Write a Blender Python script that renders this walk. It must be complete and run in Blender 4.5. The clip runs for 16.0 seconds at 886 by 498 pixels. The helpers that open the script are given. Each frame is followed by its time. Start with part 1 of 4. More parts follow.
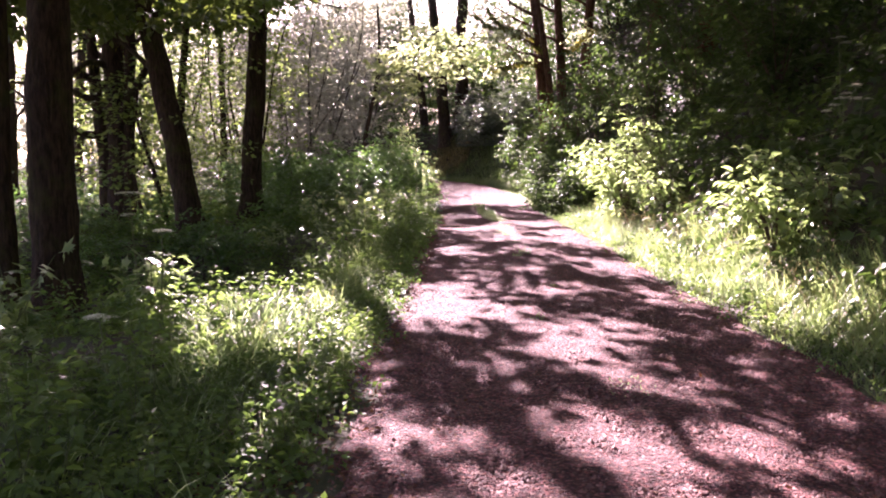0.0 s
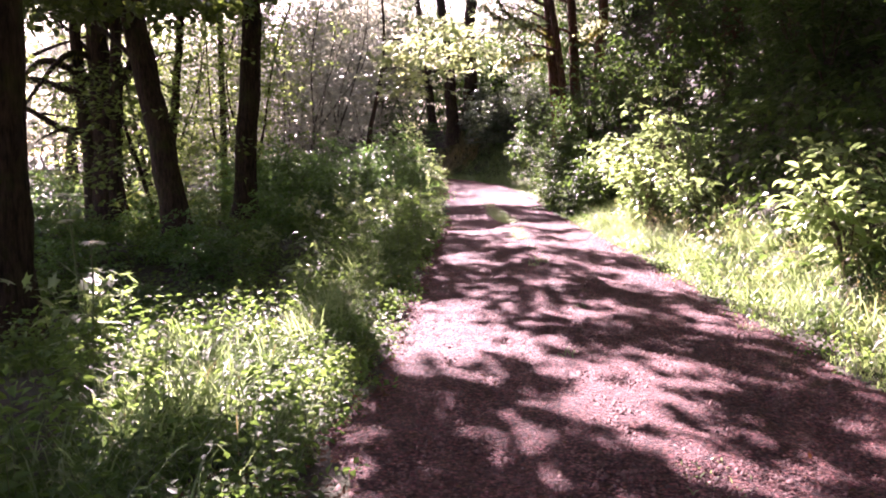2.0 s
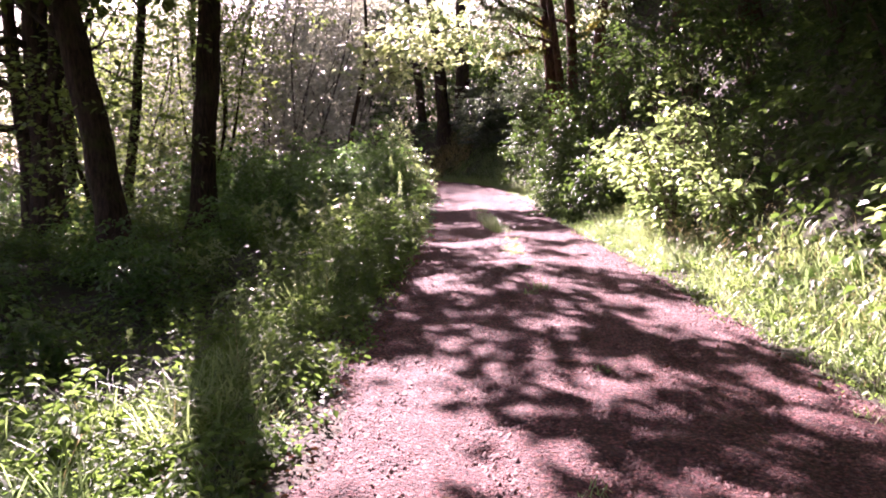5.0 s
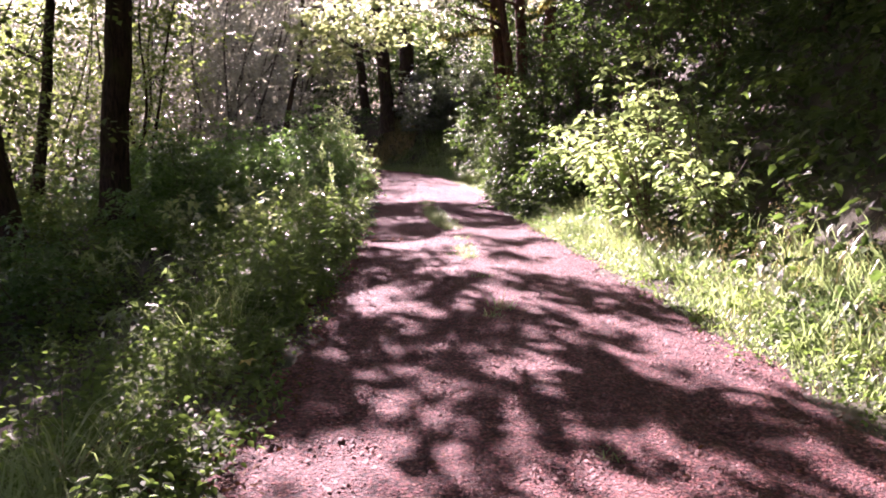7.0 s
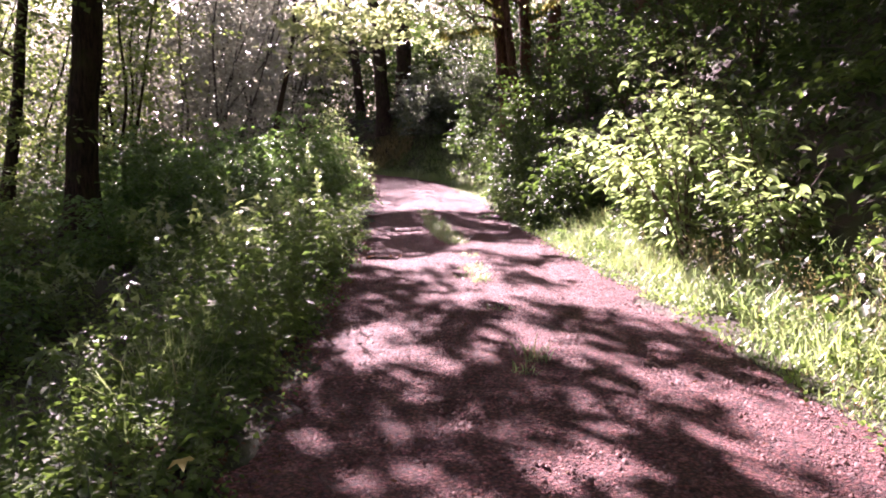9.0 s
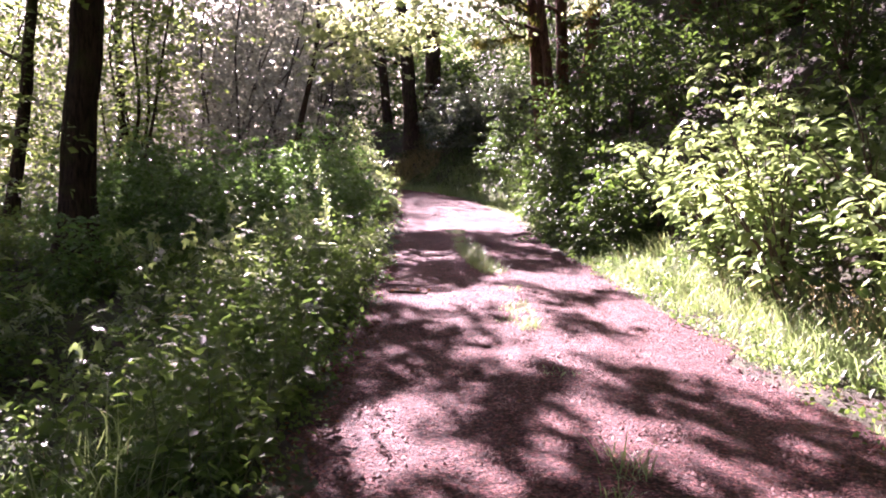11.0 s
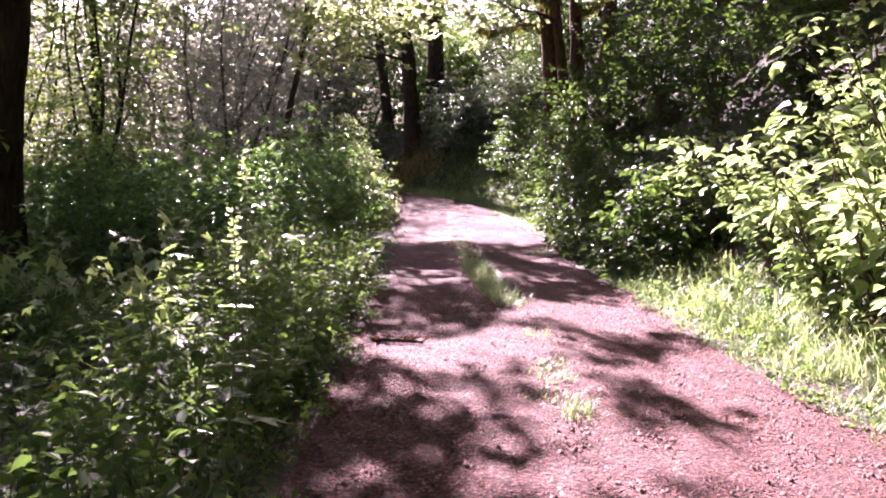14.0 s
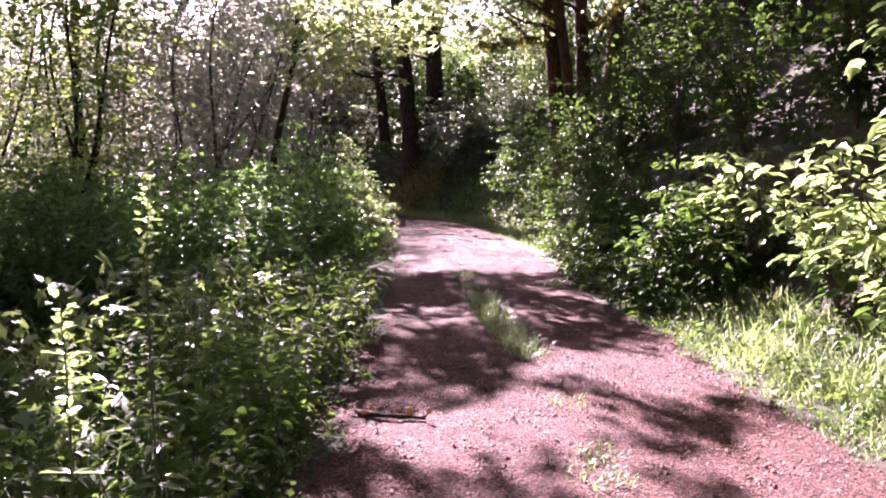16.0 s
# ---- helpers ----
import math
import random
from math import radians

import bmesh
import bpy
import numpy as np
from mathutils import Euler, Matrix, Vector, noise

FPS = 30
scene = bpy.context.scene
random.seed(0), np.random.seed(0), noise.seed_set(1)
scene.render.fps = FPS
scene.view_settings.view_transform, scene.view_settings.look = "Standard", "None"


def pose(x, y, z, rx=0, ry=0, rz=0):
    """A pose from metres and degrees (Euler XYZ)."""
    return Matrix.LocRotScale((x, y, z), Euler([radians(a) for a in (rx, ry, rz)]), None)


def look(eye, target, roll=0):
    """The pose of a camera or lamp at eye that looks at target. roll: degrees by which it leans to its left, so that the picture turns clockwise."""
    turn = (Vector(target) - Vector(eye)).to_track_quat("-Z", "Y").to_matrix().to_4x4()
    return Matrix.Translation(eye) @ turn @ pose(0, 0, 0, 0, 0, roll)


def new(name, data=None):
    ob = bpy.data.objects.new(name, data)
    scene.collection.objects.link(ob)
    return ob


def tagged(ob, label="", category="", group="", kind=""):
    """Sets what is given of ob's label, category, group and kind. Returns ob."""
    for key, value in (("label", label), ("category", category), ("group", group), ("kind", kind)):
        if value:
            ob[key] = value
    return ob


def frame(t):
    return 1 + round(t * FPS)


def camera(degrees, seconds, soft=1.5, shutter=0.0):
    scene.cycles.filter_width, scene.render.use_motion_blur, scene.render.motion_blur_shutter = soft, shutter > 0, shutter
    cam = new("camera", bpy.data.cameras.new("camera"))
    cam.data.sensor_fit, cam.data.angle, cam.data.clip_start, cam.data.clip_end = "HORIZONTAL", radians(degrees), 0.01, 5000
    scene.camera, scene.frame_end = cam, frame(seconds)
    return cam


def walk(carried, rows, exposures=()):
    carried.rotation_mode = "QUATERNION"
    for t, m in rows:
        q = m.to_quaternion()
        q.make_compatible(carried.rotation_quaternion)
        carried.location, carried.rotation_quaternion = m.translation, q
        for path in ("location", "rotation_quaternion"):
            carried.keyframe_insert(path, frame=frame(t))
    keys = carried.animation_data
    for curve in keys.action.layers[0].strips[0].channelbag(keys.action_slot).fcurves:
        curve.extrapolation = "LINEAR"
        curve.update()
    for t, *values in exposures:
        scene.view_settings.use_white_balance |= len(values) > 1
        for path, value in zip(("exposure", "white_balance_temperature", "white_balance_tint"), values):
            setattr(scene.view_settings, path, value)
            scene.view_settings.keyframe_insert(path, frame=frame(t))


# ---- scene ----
cam = camera(57.5, 16.0, soft=1.9)
PATH = [
    (0, (0.094, -0.011, 1.584), (0.051, 1.978, 1.382), 0.3),
    (0.5, (0.108, 0.468, 1.584), (0.061, 2.457, 1.376), 0.3),
    (1, (0.112, 0.929, 1.575), (0.057, 2.918, 1.366), 0.3),
    (1.5, (0.107, 1.365, 1.562), (0.048, 3.353, 1.355), 0.3),
    (2, (0.098, 1.754, 1.559), (0.033, 3.743, 1.353), 0.2),
    (2.5, (0.108, 2.159, 1.57), (0.035, 4.147, 1.366), 0.0),
    (3, (0.132, 2.509, 1.577), (0.052, 4.497, 1.375), 0.1),
    (3.5, (0.123, 2.997, 1.521), (0.039, 4.985, 1.325), 0.3),
    (6, (0.404, 5.649, 1.538), (0.406, 7.638, 1.325), -0.3),
    (6.5, (0.378, 6.121, 1.545), (0.421, 8.109, 1.323), -0.2),
    (7, (0.308, 6.551, 1.563), (0.389, 8.536, 1.332), 0.1),
    (7.5, (0.268, 7.006, 1.561), (0.372, 8.99, 1.326), 0.4),
    (8, (0.256, 7.458, 1.56), (0.368, 9.441, 1.326), 0.4),
    (8.5, (0.236, 7.906, 1.569), (0.345, 9.89, 1.339), 0.4),
    (9, (0.217, 8.386, 1.565), (0.312, 10.372, 1.346), 0.6),
    (9.5, (0.207, 8.844, 1.568), (0.275, 10.832, 1.363), 0.7),
    (12, (0.135, 11.295, 1.62), (0.162, 13.286, 1.436), 1.3),
    (12.5, (0.144, 11.762, 1.622), (0.173, 13.753, 1.437), 1.3),
    (13, (0.178, 12.253, 1.623), (0.203, 14.245, 1.439), 1.2),
    (13.5, (0.184, 12.733, 1.631), (0.21, 14.724, 1.447), 1.1),
    (14, (0.199, 13.2, 1.624), (0.222, 15.192, 1.442), 1.1),
    (14.5, (0.231, 13.632, 1.639), (0.246, 15.624, 1.462), 0.8),
    (15, (0.228, 14.063, 1.635), (0.241, 16.056, 1.472), 0.7),
    (15.5, (0.224, 14.482, 1.641), (0.237, 16.476, 1.495), 0.6),
    (16, (0.177, 14.876, 1.686), (0.199, 16.871, 1.553), 0.5),
]
walk(cam, [(t, look(eye, target, roll)) for t, eye, target, roll in PATH],
     exposures=[(0, 3.54, 6500, 53), (3, 3.58, 6500, 55), (6, 3.28, 6500, 53), (9.5, 3.36, 6450, 53), (12, 3.62, 6300, 54), (14, 3.45, 6300, 52), (16, 3.32, 6300, 52)])

# ---- light: a clear morning, the sun low ahead and to the left of the road ----
SUN_EL, SUN_AZ = radians(33), radians(-17)          # azimuth from +y, clockwise
SUN_DIR = Vector((math.sin(SUN_AZ) * math.cos(SUN_EL), math.cos(SUN_AZ) * math.cos(SUN_EL), math.sin(SUN_EL)))
SLANT = np.array([-SUN_DIR.x / SUN_DIR.z, -SUN_DIR.y / SUN_DIR.z])   # shadow shift for each metre of height

world = bpy.data.worlds.new("sky")
scene.world = world
world.use_nodes = True
wn = world.node_tree.nodes
sky = wn.new("ShaderNodeTexSky")
sky.sky_type, sky.sun_disc = "NISHITA", False
sky.sun_elevation, sky.sun_rotation = SUN_EL, SUN_AZ
sky.dust_density, sky.air_density = 2.0, 1.0
wn["Background"].inputs["Strength"].default_value = 0.05
world.node_tree.links.new(sky.outputs[0], wn["Background"].inputs["Color"])
sun_data = bpy.data.lights.new("sun", "SUN")
sun_data.energy, sun_data.angle, sun_data.color = 5.0, radians(0.53), (1.0, 0.95, 0.88)
sun = new("sun", sun_data)
sun.matrix_world = look((0, 0, 60), Vector((0, 0, 60)) - SUN_DIR)

rng = np.random.default_rng(7)


# ---- materials ----
def nodes_of(name):
    m = bpy.data.materials.new(name)
    m.use_nodes = True
    t = m.node_tree
    return m, t, t.nodes["Principled BSDF"], t.nodes["Material Output"]


def noise_tex(t, scale, detail=4.0, rough=0.6, coord=None, kind="ShaderNodeTexNoise"):
    n = t.nodes.new(kind)
    n.inputs["Scale"].default_value = scale
    if kind == "ShaderNodeTexNoise":
        n.inputs["Detail"].default_value = detail
        n.inputs["Roughness"].default_value = rough
    if coord is not None:
        t.links.new(coord, n.inputs["Vector"])
    return n


def ramp(t, src, stops):
    r = t.nodes.new("ShaderNodeValToRGB")
    while len(r.color_ramp.elements) < len(stops):
        r.color_ramp.elements.new(0.5)
    for e, (p, c) in zip(r.color_ramp.elements, stops):
        e.position, e.color = p, (*c, 1)
    t.links.new(src, r.inputs[0])
    return r


def mixc(t, a, b, fac, blend="MIX"):
    m = t.nodes.new("ShaderNodeMix")
    m.data_type, m.blend_type = "RGBA", blend
    for s, v in ((m.inputs[0], fac), (m.inputs[6], a), (m.inputs[7], b)):
        if isinstance(v, bpy.types.NodeSocket):
            t.links.new(v, s)
        elif isinstance(v, (int, float)):
            s.default_value = v
        else:
            s.default_value = (*v, 1)
    return m.outputs[2]


def bump(t, bsdf, height, strength, dist):
    b = t.nodes.new("ShaderNodeBump")
    b.inputs["Strength"].default_value, b.inputs["Distance"].default_value = strength, dist
    t.links.new(height, b.inputs["Height"])
    t.links.new(b.outputs[0], bsdf.inputs["Normal"])


def leaf_mat(name, dark, light, trans, share=0.42, rough=0.42, spec=0.4):
    """Thin leaves: a waxy top, light shining through, every leaf a little different."""
    m, t, p, out = nodes_of(name)
    geo = t.nodes.new("ShaderNodeNewGeometry")
    n = noise_tex(t, 0.9, 2.0, 0.5, geo.outputs["Position"])
    r1 = ramp(t, geo.outputs["Random Per Island"], [(0.0, dark), (0.75, light), (1.0, tuple(min(1, c * 1.5) for c in light))])
    tone = ramp(t, n.outputs["Fac"], [(0.3, (0.7, 0.75, 0.7)), (0.7, (1.25, 1.15, 1.0))])
    col = mixc(t, r1.outputs[0], tone.outputs[0], 1.0, "MULTIPLY")
    t.links.new(col, p.inputs["Base Color"])
    p.inputs["Roughness"].default_value = rough
    p.inputs["Specular IOR Level"].default_value = spec
    tr = t.nodes.new("ShaderNodeBsdfTranslucent")
    tcol = mixc(t, trans, tone.outputs[0], 1.0, "MULTIPLY")
    t.links.new(tcol, tr.inputs["Color"])
    mx = t.nodes.new("ShaderNodeMixShader")
    mx.inputs[0].default_value = share
    t.links.new(p.outputs[0], mx.inputs[1])
    t.links.new(tr.outputs[0], mx.inputs[2])
    t.links.new(mx.outputs[0], out.inputs["Surface"])
    return m


def bark_mat(name, dark, light, moss=0.25):
    m, t, p, out = nodes_of(name)
    tc = t.nodes.new("ShaderNodeTexCoord")
    mp = t.nodes.new("ShaderNodeMapping")
    mp.inputs["Scale"].default_value = (1, 1, 0.22)
    t.links.new(tc.outputs["Object"], mp.inputs["Vector"])
    n1 = noise_tex(t, 16, 6, 0.7, mp.outputs[0])
    n2 = noise_tex(t, 2.2, 3, 0.6, tc.outputs["Object"])
    c1 = ramp(t, n1.outputs["Fac"], [(0.36, dark), (0.66, light)])
    green = ramp(t, n2.outputs["Fac"], [(0.5, (0, 0, 0)), (0.72, (moss, moss, moss))])
    col = mixc(t, c1.outputs[0], (0.07, 0.08, 0.02), green.outputs[0])
    t.links.new(col, p.inputs["Base Color"])
    p.inputs["Roughness"].default_value = 0.9
    p.inputs["Specular IOR Level"].default_value = 0.2
    bump(t, p, n1.outputs["Fac"], 1.0, 0.09)
    return m


def gravel_mat():
    m, t, p, out = nodes_of("red_gravel")
    geo = t.nodes.new("ShaderNodeNewGeometry")
    pos = geo.outputs["Position"]
    big = noise_tex(t, 0.55, 4, 0.6, pos)
    mid = noise_tex(t, 5.0, 5, 0.65, pos)
    v1 = noise_tex(t, 36, coord=pos, kind="ShaderNodeTexVoronoi")
    v2 = noise_tex(t, 85, coord=pos, kind="ShaderNodeTexVoronoi")
    base = ramp(t, mid.outputs["Fac"], [(0.3, (0.135, 0.041, 0.037)), (0.55, (0.232, 0.088, 0.077)), (0.8, (0.345, 0.168, 0.143))])
    stone = mixc(t, base.outputs[0], v1.outputs["Color"], 0.10, "SOFT_LIGHT")
    # shade between the stones is put into the colour, with lighter stone tops
    crevice_shade = ramp(t, v1.outputs["Distance"], [(0.12, (1.35, 1.3, 1.3)), (0.6, (0.35, 0.32, 0.34))])
    c2 = mixc(t, stone, crevice_shade.outputs[0], 0.9, "MULTIPLY")
    lumps = noise_tex(t, 24, 4, 0.8, pos)
    # shade in the low pits is painted in too, and raised lumps are lightened
    pit_shade = ramp(t, lumps.outputs["Fac"], [(0.38, (0.22, 0.20, 0.20)), (0.50, (1.0, 1.0, 1.0)), (0.66, (1.6, 1.56, 1.54))])
    c2 = mixc(t, c2, pit_shade.outputs[0], 0.8, "MULTIPLY")
    tone = ramp(t, big.outputs["Fac"], [(0.3, (0.82, 0.78, 0.8)), (0.7, (1.15, 1.1, 1.1))])
    t.links.new(mixc(t, c2, tone.outputs[0], 1.0, "MULTIPLY"), p.inputs["Base Color"])
    p.inputs["Roughness"].default_value = 0.85
    p.inputs["Specular IOR Level"].default_value = 0.3
    add = t.nodes.new("ShaderNodeMath")
    add.operation = "ADD"
    t.links.new(v1.outputs["Distance"], add.inputs[0])
    t.links.new(v2.outputs["Distance"], add.inputs[1])
    inv = t.nodes.new("ShaderNodeMath")
    inv.operation = "MULTIPLY"
    inv.inputs[1].default_value = -1
    t.links.new(add.outputs[0], inv.inputs[0])
    rise = t.nodes.new("ShaderNodeMath")
    rise.operation = "MULTIPLY_ADD"
    rise.inputs[1].default_value = 2.2
    t.links.new(lumps.outputs["Fac"], rise.inputs[0])
    t.links.new(inv.outputs[0], rise.inputs[2])
    bump(t, p, rise.outputs[0], 1.0, 0.045)
    return m


def soil_mat():
    m, t, p, out = nodes_of("forest_soil")
    geo = t.nodes.new("ShaderNodeNewGeometry")
    pos = geo.outputs["Position"]
    a = noise_tex(t, 1.3, 5, 0.6, pos)
    b = noise_tex(t, 22, 5, 0.7, pos)
    v = noise_tex(t, 28, coord=pos, kind="ShaderNodeTexVoronoi")
    litter = ramp(t, b.outputs["Fac"], [(0.3, (0.016, 0.010, 0.007)), (0.6, (0.050, 0.031, 0.019)), (0.85, (0.13, 0.08, 0.05))])
    green = ramp(t, a.outputs["Fac"], [(0.42, (0, 0, 0)), (0.62, (0.7, 0.7, 0.7))])
    col = mixc(t, litter.outputs[0], (0.035, 0.055, 0.014), green.outputs[0])
    t.links.new(col, p.inputs["Base Color"])
    p.inputs["Roughness"].default_value = 0.95
    bump(t, p, b.outputs["Fac"], 0.8, 0.04)
    return m


def plain_mat(name, dark, light, scale=20, rough=0.8):
    m, t, p, out = nodes_of(name)
    geo = t.nodes.new("ShaderNodeNewGeometry")
    n = noise_tex(t, scale, 4, 0.6, geo.outputs["Position"])
    r = ramp(t, n.outputs["Fac"], [(0.3, dark), (0.7, light)])
    isl = ramp(t, geo.outputs["Random Per Island"], [(0, (0.65, 0.65, 0.65)), (1, (1.3, 1.25, 1.2))])
    t.links.new(mixc(t, r.outputs[0], isl.outputs[0], 1.0, "MULTIPLY"), p.inputs["Base Color"])
    p.inputs["Roughness"].default_value = rough
    bump(t, p, n.outputs["Fac"], 0.4, 0.01)
    return m


GRAVEL, SOIL = gravel_mat(), soil_mat()
LEAF_TREE = leaf_mat("tree_leaves", (0.030, 0.058, 0.016), (0.062, 0.105, 0.028), (0.17, 0.24, 0.045), 0.32)
# backlit glimmer of the far leaves is put into a paler, greyer colour
LEAF_FAR = leaf_mat("glimmer_grey_leaves", (0.07, 0.075, 0.06), (0.15, 0.155, 0.13), (0.36, 0.38, 0.30), 0.48, 0.35, 0.7)
LEAF_BEND = leaf_mat("bend_leaves", (0.05, 0.068, 0.05), (0.10, 0.122, 0.092), (0.14, 0.20, 0.09), 0.30, 0.35, 0.6)
LEAF_SHRUB = leaf_mat("shrub_leaves", (0.04, 0.075, 0.02), (0.08, 0.125, 0.05), (0.33, 0.47, 0.16), 0.45, 0.28, 0.8)
LEAF_UNDER = leaf_mat("understory_leaves", (0.045, 0.075, 0.02), (0.085, 0.13, 0.04), (0.30, 0.42, 0.11), 0.45, 0.5, 0.3)
LEAF_MAPLE = leaf_mat("maple_leaves", (0.06, 0.09, 0.025), (0.10, 0.14, 0.06), (0.46, 0.56, 0.27), 0.5)
LEAF_BRAMBLE = leaf_mat("bramble_leaves", (0.022, 0.062, 0.020), (0.05, 0.11, 0.034), (0.17, 0.34, 0.07), 0.40, 0.42, 0.4)
LEAF_HILL = leaf_mat("bank_leaves", (0.020, 0.040, 0.013), (0.042, 0.072, 0.023), (0.13, 0.24, 0.045), 0.30, 0.52, 0.3)
LEAF_LOW = leaf_mat("low_plant_leaves", (0.026, 0.052, 0.012), (0.055, 0.100, 0.028), (0.20, 0.34, 0.07), 0.38, 0.58, 0.22)
GRASS = leaf_mat("grass_blades", (0.050, 0.088, 0.032), (0.100, 0.155, 0.065), (0.34, 0.48, 0.18), 0.46, 0.38, 0.5)
HAY = leaf_mat("dry_grass", (0.16, 0.13, 0.06), (0.28, 0.24, 0.12), (0.32, 0.27, 0.12), 0.3)
LITTER = leaf_mat("fallen_leaves", (0.06, 0.028, 0.016), (0.13, 0.062, 0.034), (0.12, 0.045, 0.016), 0.2, 0.8, 0.2)
YELLOW = leaf_mat("yellow_leaf", (0.36, 0.30, 0.03), (0.42, 0.36, 0.05), (0.5, 0.42, 0.05), 0.4)
FERN = leaf_mat("fern_fronds", (0.035, 0.07, 0.018), (0.06, 0.11, 0.03), (0.16, 0.30, 0.05), 0.4)
MOSS = leaf_mat("hanging_moss", (0.09, 0.09, 0.02), (0.15, 0.15, 0.035), (0.26, 0.26, 0.05), 0.4, 0.9)
FLOWER = leaf_mat("white_umbel", (0.6, 0.6, 0.52), (0.75, 0.74, 0.66), (0.6, 0.6, 0.5), 0.35, 0.7)
BARK = bark_mat("dark_bark", (0.020, 0.013, 0.010), (0.085, 0.052, 0.036), 0.5)
BARK_RED = bark_mat("red_brown_bark", (0.05, 0.022, 0.013), (0.17, 0.085, 0.052), 0.3)
BARK_GREY = bark_mat("grey_bark", (0.04, 0.033, 0.028), (0.13, 0.105, 0.09), 0.3)
STEM = plain_mat("green_stem", (0.05, 0.08, 0.02), (0.10, 0.13, 0.04), 30, 0.6)
TWIG = plain_mat("brown_twig", (0.04, 0.026, 0.018), (0.11, 0.075, 0.05), 40)
PEBBLE = plain_mat("gravel_stones", (0.060, 0.022, 0.020), (0.22, 0.098, 0.086), 9)


# ---- geometry helpers ----
def soup(name, chunks, mat, smooth=False):
    """One mesh from chunks of (vertices (n,3), faces (m,k)) arrays."""
    me = bpy.data.meshes.new(name)
    vs, loops, starts, off, lo = [], [], [], 0, 0
    for v, f in chunks:
        v, f = np.asarray(v, float), np.asarray(f, int)
        if not len(f):
            continue
        vs.append(v)
        loops.append((f + off).ravel())
        starts.append(lo + np.arange(len(f)) * f.shape[1])
        off += len(v)
        lo += f.size
    vs, loops, starts = np.concatenate(vs), np.concatenate(loops), np.concatenate(starts)
    me.vertices.add(len(vs))
    me.vertices.foreach_set("co", vs.astype(np.float32).ravel())
    me.loops.add(len(loops))
    me.loops.foreach_set("vertex_index", loops.astype(np.int32))
    me.polygons.add(len(starts))
    me.polygons.foreach_set("loop_start", starts.astype(np.int32))
    me.update(calc_edges=True)
    me.validate()
    if smooth:
        me.polygons.foreach_set("use_smooth", np.ones(len(starts), bool))
    me.materials.append(mat)
    return me


def part(name, mesh, parent, label=""):
    ob = new(name, mesh)
    ob.parent = parent
    return tagged(ob, label)


def thing(name, x, y, z, label, category, group="", kind=""):
    ob = new(name)
    ob.empty_display_size = 0.2
    ob.location = (x, y, z)
    return tagged(ob, label, category, group, kind)


def unit(v):
    return v / np.maximum(np.linalg.norm(v, axis=-1, keepdims=True), 1e-9)


def rand_dirs(n):
    return unit(rng.normal(size=(n, 3)))


def tube(pts, radii, sides=8, rough=0.0):
    """A tapered tube along pts, closed at the tip."""
    pts, radii = np.asarray(pts, float), np.asarray(radii, float)
    n = len(pts)
    tan = unit(np.gradient(pts, axis=0))
    ref = np.where(np.abs(tan[:, 2:3]) > 0.9, np.array([[1.0, 0, 0]]), np.array([[0, 0, 1.0]]))
    u = unit(np.cross(tan, ref))
    for i in range(1, n):
        u[i] = unit(u[i - 1] - tan[i] * (u[i - 1] @ tan[i]))
    w = np.cross(tan, u)
    a = np.linspace(0, 2 * np.pi, sides, endpoint=False)
    r = radii[:, None] * (1 + rough * rng.normal(size=(n, sides)))
    v = pts[:, None] + r[..., None] * (np.cos(a)[None, :, None] * u[:, None] + np.sin(a)[None, :, None] * w[:, None])
    idx = np.arange(n * sides).reshape(n, sides)
    nx = np.roll(idx, -1, axis=1)
    f = np.stack([idx[:-1], nx[:-1], nx[1:], idx[1:]], -1).reshape(-1, 4)
    return v.reshape(-1, 3), f


def bend(a, b, n=8, wob=0.1, sag=0.0):
    """A wandering line from a to b."""
    a, b = np.asarray(a, float), np.asarray(b, float)
    s = np.linspace(0, 1, n)[:, None]
    p = a + (b - a) * s
    k = rng.normal(size=(2, 3)) * wob * np.linalg.norm(b - a)
    p += k[0] * np.sin(np.pi * s) * 0.5 + k[1] * np.sin(2 * np.pi * s) * 0.35
    p[:, 2] -= sag * np.sin(np.pi * s[:, 0])
    return p


